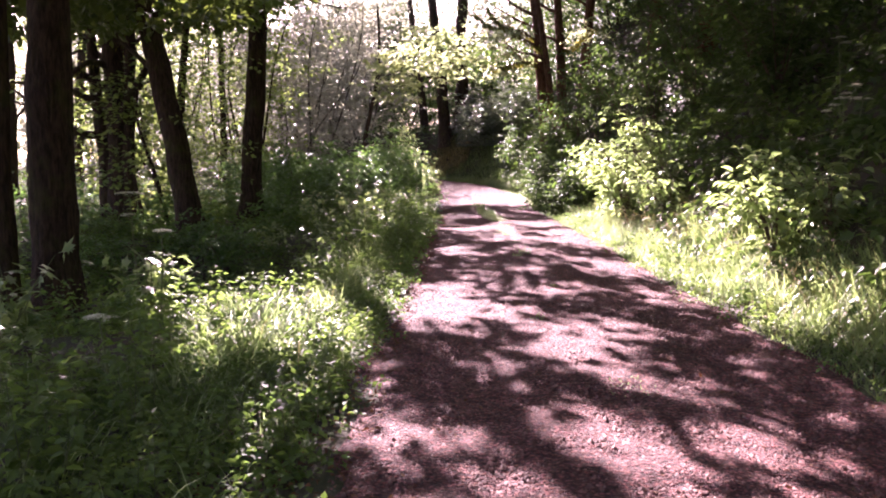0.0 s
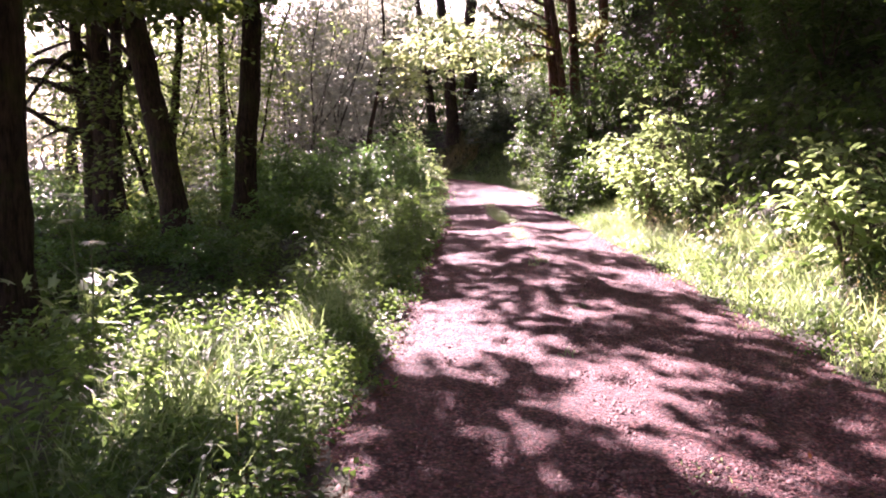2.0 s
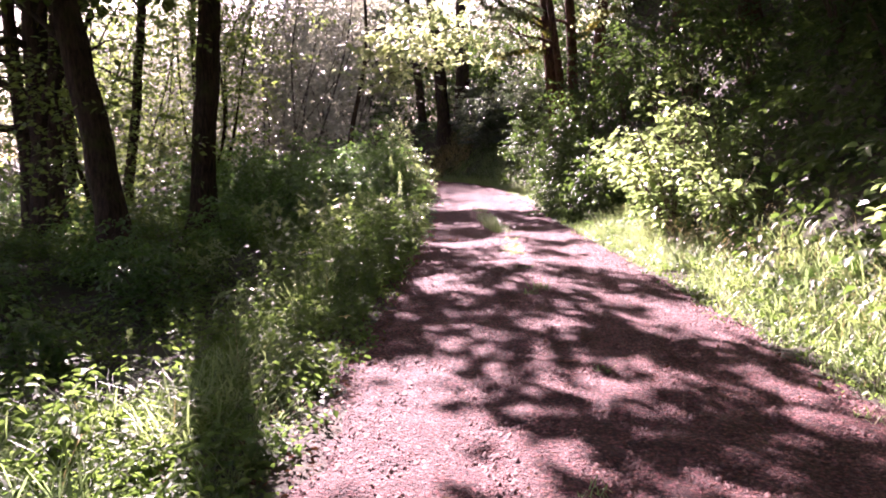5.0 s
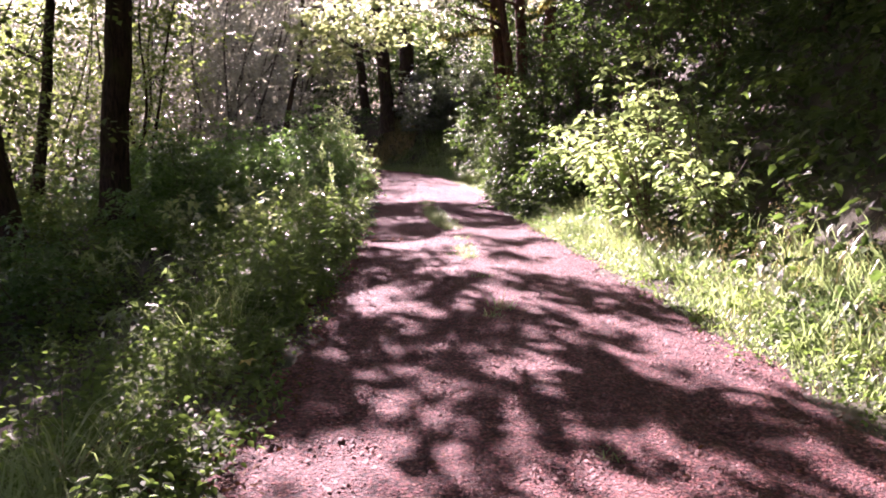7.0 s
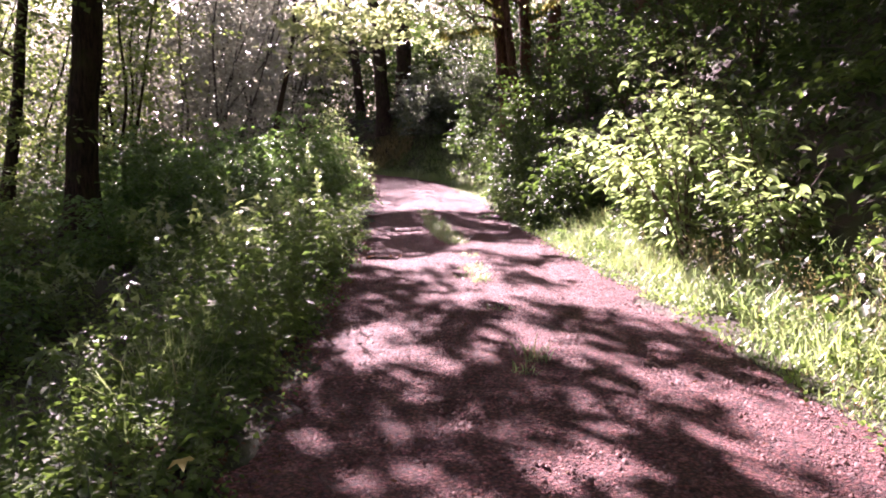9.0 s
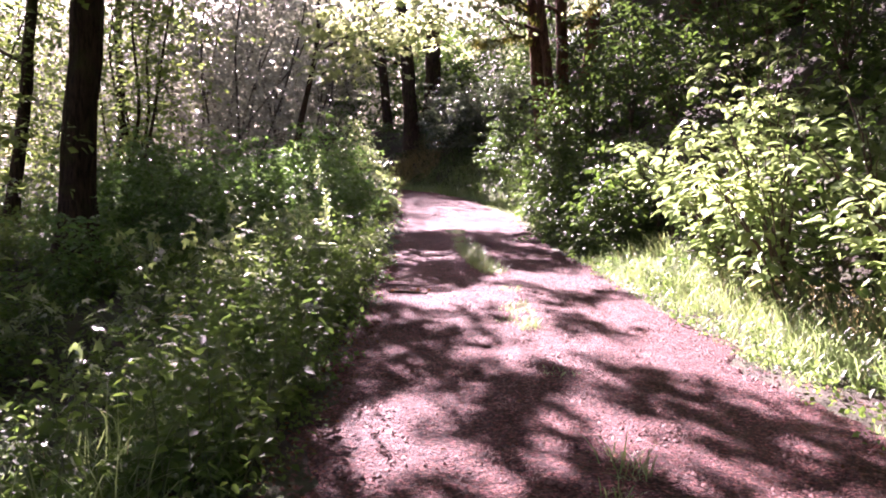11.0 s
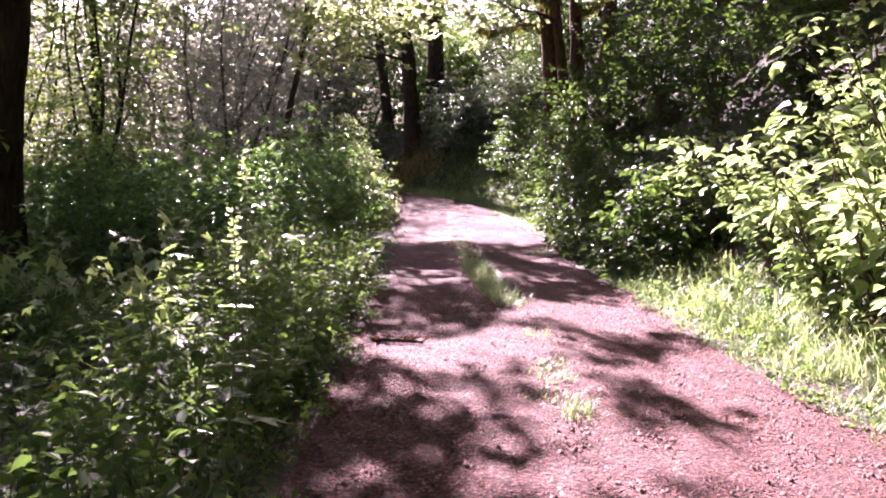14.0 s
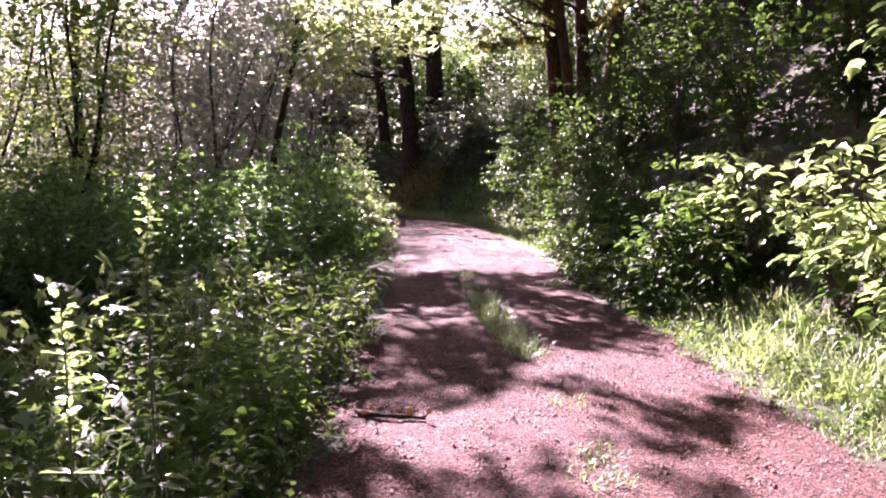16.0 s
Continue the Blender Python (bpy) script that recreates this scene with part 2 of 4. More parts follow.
def leaves(P, D, N, L, W, shape="ovate"):
    """Leaves at P along D with upper side N, of length L and width W."""
    P, D = np.asarray(P, float), unit(np.asarray(D, float))
    S = unit(np.cross(D, N))
    N = np.cross(S, D)
    n = len(P)
    L, W = np.broadcast_to(L, (n,))[:, None], np.broadcast_to(W, (n,))[:, None] * 0.5
    if shape == "diamond":
        f0 = 0.3
        v = np.stack([P, P + D * L * 0.45 + S * W + N * W * f0, P + D * L - N * L * 0.08, P + D * L * 0.45 - S * W + N * W * f0], 1)
        q = np.array([[0, 1, 2], [0, 2, 3]])
    elif shape == "ovate":
        v = np.stack([P, P + D * L * 0.28 + S * W + N * W * 0.25, P + D * L * 0.65 + S * W * 0.75 + N * W * 0.15, P + D * L - N * L * 0.15,
                      P + D * L * 0.65 - S * W * 0.75 + N * W * 0.15, P + D * L * 0.28 - S * W + N * W * 0.25], 1)
        q = np.array([[0, 1, 2], [0, 2, 3], [0, 3, 4], [0, 4, 5]])
    elif shape == "folded":
        v = np.stack([P, P + D * L * 0.22 + S * W * 0.8 + N * W * 0.3, P + D * L * 0.5 + S * W + N * W * 0.35, P + D * L * 0.78 + S * W * 0.55 + N * W * 0.1, P + D * L - N * L * 0.16,
                      P + D * L * 0.78 - S * W * 0.55 + N * W * 0.1, P + D * L * 0.5 - S * W + N * W * 0.35, P + D * L * 0.22 - S * W * 0.8 + N * W * 0.3, P + D * L * 0.5 - N * L * 0.02], 1)
        q = np.array([[0, 1, 8], [1, 2, 8], [2, 3, 8], [3, 4, 8], [4, 5, 8], [5, 6, 8], [6, 7, 8], [7, 0, 8]])
    elif shape == "palm":
        # five pointed lobes round the stalk end
        ang = np.radians([-115, -85, -55, -28, 0, 28, 55, 85, 115])
        rad = [0.55, 0.38, 0.85, 0.5, 1.0, 0.5, 0.85, 0.38, 0.55]
        v = np.stack([P] + [P + (D * np.cos(a) * L + S * np.sin(a) * W * 2 * 0.62) * r - N * L * 0.12 * r * r + N * L * 0.05 * (i % 2) for i, (a, r) in enumerate(zip(ang, rad))], 1)
        q = np.array([[0, i, i + 1] for i in range(1, 9)])
    else:                                                     # blade: bends over along its length
        v = []
        for s, w in ((0, 1.0), (0.4, 0.85), (0.75, 0.55)):
            c = P + D * L * s + N * L * 0.55 * s * s
            v += [c - S * W * w, c + S * W * w]
        v.append(P + D * L * 0.95 + N * L * 0.62)
        v = np.stack(v, 1)
        q = np.array([[0, 1, 3], [0, 3, 2], [2, 3, 5], [2, 5, 4], [4, 5, 6]])
    k = v.shape[1]
    f = (q[None] + (np.arange(n) * k)[:, None, None]).reshape(-1, 3)
    return v.reshape(-1, 3), f


def spray(centres, radii, per, size, flat=0.55, shape="diamond", droop=0.35, ratio=0.6, up=0.5):
    """Leafy clumps: `per` leaves round each centre."""
    c = np.repeat(np.asarray(centres, float), per, axis=0)
    r = np.repeat(np.broadcast_to(radii, (len(centres),)), per)[:, None]
    n = len(c)
    off = rand_dirs(n) * (rng.random((n, 1)) ** 0.45) * r
    off[:, 2] *= flat
    d = unit(off + rand_dirs(n) * r * 0.6)
    d[:, 2] -= droop * rng.random(n)
    nor = unit(rand_dirs(n) + np.array([0, 0, 1.0]) * up * 2)
    L = size * (0.6 + 0.8 * rng.random(n))
    return leaves(c + off, d, nor, L, L * ratio, shape)


def tiers(centres, radii, per, size, shape="ovate", ratio=0.62, tilt=0.35, sag=0.3):
    """Layered sprays: leaves lying nearly level round each centre, with drooping tips."""
    c = np.repeat(np.asarray(centres, float), per, axis=0)
    r = np.repeat(np.broadcast_to(radii, (len(centres),)), per)
    n = len(c)
    a, q = rng.random(n) * 6.283, np.sqrt(rng.random(n))
    off = np.stack([np.cos(a) * q * r, np.sin(a) * q * r, rng.normal(size=n) * 0.12 * r - 0.3 * q * q * r], 1)
    d = np.stack([np.cos(a), np.sin(a), -sag * (0.3 + rng.random(n))], 1) + rng.normal(size=(n, 3)) * (0.55, 0.55, 0.2)
    nor = np.array([0, 0, 1.0]) + rng.normal(size=(n, 3)) * tilt
    L = size * (0.55 + 0.8 * rng.random(n))
    return leaves(c + off, d, nor, L, L * ratio, shape)


# ---- lie of the land ----
def centre_x(y):
    y = np.asarray(y, float)
    return 1.2 - 0.0031 * np.clip(y - 25, 0, 60) ** 2 - 0.02 * np.clip(y - 42, 0, 25) ** 2


HALF = 1.8


def soft_noise(x, y, s, seed=0):
    """Smooth value noise built of a few turned sines."""
    x, y = np.asarray(x, float) / s, np.asarray(y, float) / s
    r = np.random.default_rng(100 + seed)
    out = 0
    for k in range(7):
        a, p, fr = r.random() * 6.283, r.random() * 6.283, 0.6 + 1.3 * r.random()
        out = out + np.sin((x * math.cos(a) + y * math.sin(a)) * fr * 3.1 + p + 0.8 * np.sin(x * fr * math.sin(a) * 2 + p * 2))
    return out / 3.0


def hollow(y):
    """Where the ground falls away beside the verge into a dark hollow (0 to 1)."""
    return np.clip((np.asarray(y, float) - 8.5) / 3, 0, 1) * np.clip((20.5 - np.asarray(y, float)) / 3, 0, 1)


def height(x, y):
    x, y = np.asarray(x, float), np.asarray(y, float)
    d = x - centre_x(y)
    z = 0.031 * np.clip(y - 28, 0, 40)
    right = np.clip(d - 2.7, 0, None)
    hill = 0.95 * right ** 1.08
    hill = np.minimum(hill, np.where(y > 44, 26 - 23 * np.clip((y - 44) / 6, 0, 1) + 0.95 * np.clip(x - 3, 0, 22) * np.clip((y - 44) / 6, 0, 1), 26))
    left = np.clip(-d - 2.0, 0, None)
    z = z + hill - 0.10 * np.minimum(left, 5) + 0.06 * np.clip(left - 9, 0, 30)
    z = z - 0.75 * hollow(y) * np.clip((left - 0.6) / 1.6, 0, 1)
    rough = np.clip((np.abs(d) - 1.6) / 1.5, 0, 1)
    z = z + rough * (0.07 * soft_noise(x, y, 2.3, 1) + 0.10 * soft_noise(x, y, 6.0, 2) * np.clip(np.abs(d) / 5, 0, 1))
    return z


def graded(lo, hi, a, b, fine, coarse):
    """Lines that are close together between a and b and widen outside."""
    core = list(np.arange(a, b, fine))
    st, v = fine, a
    while v > lo:
        st *= coarse
        v -= st
        core.insert(0, max(v, lo))
    st, v = fine, core[-1]
    while v < hi:
        st *= coarse
        v += st
        core.append(min(v, hi))
    return np.array(core)


gx, gy = graded(-600, 600, -7, 9, 0.19, 1.1), graded(-400, 900, -2, 60, 0.3, 1.1)
X, Y = np.meshgrid(gx, gy)
Z = height(X, Y) - 0.035 * (np.abs(X - centre_x(Y)) < HALF - 0.25)
idx = np.arange(X.size).reshape(X.shape)
quads = np.stack([idx[:-1, :-1], idx[:-1, 1:], idx[1:, 1:], idx[1:, :-1]], -1).reshape(-1, 4)
ground = new("ground", soup("ground", [(np.stack([X, Y, Z], -1).reshape(-1, 3), quads)], SOIL, True))
tagged(ground, "dark forest soil with leaf litter and moss", "ground", kind="structure")

ry = np.concatenate([np.arange(-30, 2, 0.5), np.arange(2, 36, 0.07), np.arange(36, 90, 0.4)])
ru = np.linspace(-1, 1, 57)
U, RY = np.meshgrid(ru, ry)
edge_l = HALF + 0.13 * soft_noise(ry, ry * 0, 0.9, 5) + 0.05 * soft_noise(ry, ry * 0, 0.25, 6)
edge_r = HALF + 0.12 * soft_noise(ry, ry * 0, 1.1, 7) + 0.05 * soft_noise(ry, ry * 0, 0.3, 8)
RX = centre_x(RY) + np.where(U < 0, U * edge_l[:, None], U * edge_r[:, None])
crown = 0.035 * (1 - np.abs(U) ** 2) - 0.03 * np.exp(-((np.abs(U) - 0.52) / 0.16) ** 2)
RZ = height(RX, RY) + 0.012 + crown + 0.010 * soft_noise(RX, RY, 0.35, 9) + 0.006 * soft_noise(RX, RY, 0.12, 10)
RZ = np.where(np.abs(U) > 0.985, RZ - 0.05, RZ)
idx = np.arange(U.size).reshape(U.shape)
quads = np.stack([idx[:-1, :-1], idx[:-1, 1:], idx[1:, 1:], idx[1:, :-1]], -1).reshape(-1, 4)
road = new("road", soup("road", [(np.stack([RX, RY, RZ], -1).reshape(-1, 3), quads)], GRAVEL, True))
tagged(road, "reddish crushed gravel forest road with faint wheel ruts", "road", kind="structure")


def on_road(x, y):
    u = (np.asarray(x) - centre_x(y)) / HALF
    return height(x, y) + 0.012 + 0.035 * (1 - np.abs(u) ** 2) - 0.03 * np.exp(-((np.abs(u) - 0.52) / 0.16) ** 2)


def scatter(x0, x1, y0, y1, n):
    return x0 + (x1 - x0) * rng.random(n), y0 + (y1 - y0) * rng.random(n)


def stuff(name, chunks, mat, label, category):
    return tagged(new(name, soup(name, chunks, mat)), label, category, kind="stuff")


# ---- trees ----
def tree(x, y, r, top, lean=(0, 0), label="tall dark-barked forest tree", bark=BARK, limbs=(), wob=0.02, group="forest trees", burl=0.0):
    """Trunk with a flared foot and limbs; limbs are (height, (dx, dy, dz), radius)."""
    z0 = float(height(x, y))
    t = thing("tree", x, y, z0 - 0.1, label, "tree", group)
    n = 26
    s = np.linspace(0, 1, n)
    line = np.stack([lean[0] * s, lean[1] * s, top * s], 1)
    line[:, 0] += np.cumsum(rng.normal(size=n)) * wob * r * 4
    line[:, 1] += np.cumsum(rng.normal(size=n)) * wob * r * 4
    line[:, :2] -= line[0, :2]
    rad = r * (1 - 0.55 * s) * (1 + 0.55 * np.exp(-s * top / 0.5)) * (1 + burl * rng.normal(size=n))
    part("trunk", soup("trunk", [tube(line, rad, 16, 0.05)], bark, True), t)
    for h, d, lr in limbs:
        i = min(n - 1, int(h / top * (n - 1)))
        a = line[i]
        d = np.asarray(d, float)
        p = bend(a, a + d, 9, 0.10)
        bits = [tube(p, lr * np.linspace(1, 0.25, 9), 7, 0.05)]
        for k in range(3):
            q = p[3 + 2 * k]
            e = q + (d * 0.45 + rng.normal(size=3) * np.linalg.norm(d) * 0.3) * 0.8
            bits.append(tube(bend(q, e, 6, 0.12), lr * 0.35 * np.linspace(1, 0.2, 6), 5))
        part("limb", soup("limb", bits, bark, True), t)
    return t, line + np.array([x, y, z0 - 0.1])


def give_crown(t, chunks, mat, label=""):
    """Hang leaves, given in world places, on a tree."""
    off = np.array(t.location)
    part("crown", soup("crown", [(v - off, f) for v, f in chunks], mat), t, label)


BIG = []
for x, y, r, top, lean, lab, limbs, burl in (
        (-6.66, 13.2, 0.39, 17, (0.2, 0.8), "thick dark forest tree with a swollen burly trunk", ((7, (2, 2, 3), 0.14), (9, (-2, 3, 3), 0.13)), 0.05),
        (-6.95, 12.2, 0.24, 16, (-0.2, 0.5), "dark slender forest tree beside a thicker trunk", ((8, (-2, 1, 2), 0.1),), 0.03),
        (-7.2, 22.0, 0.36, 17, (-2.9, 0.6), "dark mossy forest tree leaning over the undergrowth", ((5.2, (-2.6, 1.0, 1.5), 0.10), (9, (2.4, 2, 2), 0.12)), 0.03),
        (-6.75, 26.0, 0.35, 20, (0.75, 0.5), "straight dark forest tree with a mossy foot", ((7.5, (2.6, 0.5, 2.0), 0.10), (10, (-2.6, 1, 3), 0.1)), 0.03),
        (-10.95, 26.0, 0.40, 16, (-0.4, 1), "dark forest tree with forked bent limbs", ((3.2, (1.6, -0.5, 2.8), 0.20), (3.6, (-2.9, -1.0, 0.9), 0.15), (5.5, (-2.0, 1, 2), 0.1)), 0.05)):
    BIG.append(tree(x, y, r, top, lean, lab, BARK, limbs, 0.02, "big trees by the road", burl))

for x, y, r, top, lean in ((-11.38, 26.1, 0.22, 15, (-1.0, 0.3)), (-10.62, 25.85, 0.20, 15, (0.5, 0.3))):
    BIG.append(tree(x, y, r, top, lean, "dark stem grown against a forked tree", BARK, ((6, (1, 0.5, 2), 0.08),), 0.02, "big trees by the road", 0.04))
t_fork, l_fork = BIG[4]
for h, e, sag in ((7, (-2.6, -1.2, -0.9), -1.1), (6, (-3.6, -0.4, 0.9), -0.5), (8, (-1.9, -1.6, -1.9), -1.0), (9, (1.8, -1.0, 1.2), -0.4)):
    a = l_fork[h] - np.array(t_fork.location)
    q = bend(a, a + np.array(e), 12, 0.05, sag)
    bough = part("limb", soup("limb", [tube(q, np.linspace(0.13, 0.035, 12), 8, 0.08)], BARK, True), t_fork)
    m = 260
    s = rng.random(m)
    c = np.stack([np.interp(s, np.linspace(0, 1, 12), q[:, i]) for i in range(3)], 1)
    tagged(part("moss", soup("moss", [leaves(c + rng.normal(size=(m, 3)) * 0.05, np.array([0, 0, -1.0]) + rng.normal(size=(m, 3)) * 0.3, rand_dirs(m), 0.08 + 0.2 * rng.random(m) ** 2, 0.03, "diamond")], MOSS), bough, "hanging moss"), kind="stuff")

# trees farther back among the undergrowth, and those behind the first camera place
for x, y, r, top, lean in ((-13.1, 31.5, 0.20, 15, (0.6, 0)), (-15.4, 29, 0.26, 16, (0.8, 0)), (-12.6, 35, 0.2, 15, (1.8, 0)), (-15.8, 37, 0.24, 16, (-0.5, 0)),
                           (-24.3, 72, 0.45, 17, (8.8, 0)), (-18.5, 33, 0.3, 17, (0.4, 0)), (-20, 42, 0.28, 17, (1.2, 0)), (-13.5, 46, 0.2, 16, (0.2, 0)),
                           (-17, 22, 0.3, 17, (0.5, 0)), (-14.5, 18, 0.26, 16, (-0.6, 0)), (-23, 27, 0.3, 17, (0.4, 0)), (-26, 37, 0.3, 18, (-0.5, 0)),
                           (-11, 3, 0.3, 16, (0, 0))):
    BIG.append(tree(x, y, r, top, lean, "dark-barked forest tree among undergrowth", BARK, ((top * 0.5, (rng.normal() * 2, rng.normal() * 2, 2), r * 0.35), (top * 0.35, (rng.normal() * 2.4, rng.normal(), 1.2), r * 0.3)), 0.02))
# these stand behind the start, never in view, added to block sky light
for x, y, r, top, lean in ((-5.5, -6, 0.3, 15, (0, 0)), (-4, -16, 0.3, 15, (0, 0)), (6.5, -7, 0.3, 15, (0, 0)), (8, -17, 0.3, 15, (0, 0)), (1, -30, 0.3, 15, (0, 0))):
    BIG.append(tree(x, y, r, top, lean, "dark-barked forest tree among undergrowth", BARK, ((top * 0.5, (rng.normal() * 2, rng.normal() * 2, 2), r * 0.35), (top * 0.35, (rng.normal() * 2.4, rng.normal(), 1.2), r * 0.3)), 0.02))

# right bank: reddish trunks high on the slope
RIGHT = []
for x, y, r, top, lean in ((4.7, 43.0, 0.30, 15, (-1.5, 0.2)), (5.5, 43.6, 0.27, 15, (-1.0, 0.5)), (5.1, 42.2, 0.20, 14, (-2.4, 0)), (6.9, 46, 0.30, 15, (0.6, 0)),
                           (9.5, 40, 0.34, 14, (-0.6, 0)), (9.0, 30, 0.30, 13, (-0.8, 0)), (12.0, 24, 0.34, 13, (-0.5, 0)), (12.5, 35, 0.34, 13, (0, 0)), (13, 14, 0.34, 13, (-0.5, 0))):
    RIGHT.append(tree(x, y, r, top, lean, "reddish-brown tree trunk on the steep bank", BARK_RED, ((5, (-2.2, -0.8, 0.9), 0.09), (7, (-2.5, 0.5, 1.5), 0.09)), 0.02, "trees on the bank"))
# dark trees at the bend
for x, y, r, top, lean in ((-0.9, 56, 0.42, 16, (-2.2, 0)), (0.1, 57.5, 0.5, 16, (0.4, 0)), (-2.6, 62, 0.3, 16, (-1.9, 0))):
    RIGHT.append(tree(x, y, r, top, lean, "dark tree trunk on the bank at the bend", BARK, ((5, (-2.4, -1, 0.9), 0.1),), 0.02, "trees at the bend"))

# ---- unseen tree leaves, set to dapple the road: clumps fill where the forest is closed, and leave gaps over the clearings ----
# lit and shaded spots on the ground that the unseen leaves are thinned or thickened for: x, y, half width, half length
LIT_SPOTS = ((-0.25, 9.3, 0.5, 1.2), (-0.28, 4.7, 0.35, 0.4), (1.1, 6.5, 0.35, 0.5), (2.55, 12.4, 0.6, 0.9), (1.3, 18.2, 0.35, 1.3), (1.2, 9.9, 0.5, 0.6),
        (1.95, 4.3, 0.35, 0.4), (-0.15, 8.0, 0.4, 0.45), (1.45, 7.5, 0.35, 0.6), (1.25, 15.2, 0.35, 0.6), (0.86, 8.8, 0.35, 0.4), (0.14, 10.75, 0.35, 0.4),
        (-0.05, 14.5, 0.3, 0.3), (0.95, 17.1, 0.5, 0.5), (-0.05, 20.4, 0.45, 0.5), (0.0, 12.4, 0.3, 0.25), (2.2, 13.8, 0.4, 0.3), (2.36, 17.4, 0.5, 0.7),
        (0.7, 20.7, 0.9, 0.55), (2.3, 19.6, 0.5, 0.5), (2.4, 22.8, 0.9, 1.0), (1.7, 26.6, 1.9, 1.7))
MORE_LIT_SPOTS = ((7.6, 30.5, 1.2, 1.8), (2.95, 17.8, 0.65, 2.2), (6.3, 37.0, 1.6, 3.0), (-2.0, 10.5, 0.7, 0.8), (-0.6, 51.5, 1.8, 2.2), (-3.2, 7.9, 0.4, 1.0))
SHADE_SPOTS = ((-0.58, 5.5, 0.45, 0.4), (0.05, 4.05, 0.4, 0.3), (2.2, 10.3, 0.7, 0.8), (2.5, 6.3, 0.9, 1.3), (0.5, 13.4, 1.0, 0.5), (1.75, 9.4, 0.45, 0.6),
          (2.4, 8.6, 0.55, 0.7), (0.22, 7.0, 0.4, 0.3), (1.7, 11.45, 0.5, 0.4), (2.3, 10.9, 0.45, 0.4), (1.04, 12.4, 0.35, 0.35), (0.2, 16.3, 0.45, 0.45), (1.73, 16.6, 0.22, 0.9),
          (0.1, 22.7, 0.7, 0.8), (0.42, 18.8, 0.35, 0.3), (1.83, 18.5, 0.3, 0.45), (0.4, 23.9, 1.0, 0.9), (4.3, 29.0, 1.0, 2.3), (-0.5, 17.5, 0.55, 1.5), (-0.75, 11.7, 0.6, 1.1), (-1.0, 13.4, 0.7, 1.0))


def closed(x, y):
    """How closed the unseen leaves are made for the sunlight that reaches the ground at x, y (0 open, 1 closed)."""
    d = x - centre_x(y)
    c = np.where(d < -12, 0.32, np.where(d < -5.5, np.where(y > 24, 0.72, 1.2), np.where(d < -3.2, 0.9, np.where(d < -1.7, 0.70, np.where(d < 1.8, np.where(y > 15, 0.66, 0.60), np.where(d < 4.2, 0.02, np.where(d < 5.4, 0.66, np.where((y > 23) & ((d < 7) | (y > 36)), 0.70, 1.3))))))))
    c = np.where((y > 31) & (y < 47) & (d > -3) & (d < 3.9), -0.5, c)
    c = np.where((y > 5.8) & (y < 10) & (d < -1.6) & (d > -3.4), 0.2, c)
    c = np.where((y < 5.8) & (d < -1.7) & (d > -12), 1.0, c)
    c = np.where((y > 10) & (y < 18) & (d < -1.7) & (d > -12), np.where(y < 16.8, 1.25, np.where(d < -3, 1.1, 0.5)), c)
    c = np.where((y > 18) & (y < 24.5) & (d < -1.6) & (d > -4.3), np.where(d > -3, 0.45, 0.7), c)
    c = np.where((y < 18.5) & (d > 3.7), np.where((y > 10) & (y < 15.5) & (d > 4.2) & (d < 7), 0.6, 1.2), c)
    c = np.where((y > 24.5) & (y < 31) & (np.abs(d) < 2), 0.75, c)
    c = np.where((y > 27) & (y < 40) & (d < -2) & (d > -7), 0.60, c)
    c = np.where((y > 17) & (d < -9) & (d > -12), 0.5, c)
    c = np.where((y > 21.5) & (y < 28) & (d < -2.4) & (d > -7), 0.70, c)
    c = np.where((y > 22) & (y < 34) & (d > 3.8) & (d < 6.6), 0.5, c)
    c = np.where((y > 22) & (y < 36) & (d > 6.6), 1.3, c)
    c = np.where((y > 25.5) & (y < 47) & (d > np.where(y > 32, 3.7, 2.5)) & (d < 5), 0.85, c)
    c = np.where((y > 43) & (d > -3), np.where(y < 56, 0.05, 0.4), c)
    c = np.where((y < 7.5) & (d > 1.2), 0.9, c)
    for sign, spots in ((-1.1, LIT_SPOTS), (-1.1, MORE_LIT_SPOTS), (0.7, SHADE_SPOTS)):
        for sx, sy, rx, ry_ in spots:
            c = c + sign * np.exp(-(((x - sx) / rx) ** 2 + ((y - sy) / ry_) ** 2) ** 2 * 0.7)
    return c


# fine clumps over the road and its verges, wide boughs over the rest of the wood, all placed out of view to cast shade
SHADE_CROWNS = {}


def shade_canopy(x0, x1, y0, y1, n, z0, z1, r, per, leaf, skip=None, margin=0.0):
    lx, ly = scatter(x0, x1, y0, y1, n)
    lz = np.maximum(z0, 2.5 + 0.30 * ly) + (z1 - z0) * rng.random(n)
    pat = 0.5 + 0.28 * soft_noise(lx * 1.15, ly * 0.8, 2.0, 21) + 0.16 * soft_noise(lx * 1.5, ly, 0.8, 22)
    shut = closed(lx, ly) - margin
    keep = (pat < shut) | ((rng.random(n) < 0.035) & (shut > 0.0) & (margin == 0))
    if skip:
        keep &= ~((lx > skip[0]) & (lx < skip[1]) & (ly > skip[2]) & (ly < skip[3]))
    lx, ly, lz = lx[keep], ly[keep], lz[keep]
    c = np.stack([lx - SLANT[0] * lz, ly - SLANT[1] * lz, lz + height(lx, ly)], 1)
    c = c[c[:, 2] - height(c[:, 0], c[:, 1]) > 4.5]
    owner = np.argmin(((c[:, None, :2] - roots[None]) ** 2).sum(-1), axis=1)
    for i in range(len(roots)):
        if (owner == i).any():
            SHADE_CROWNS.setdefault(i, []).append(spray(c[owner == i], r, per, leaf, 0.7, "diamond", 0.3, 0.8))


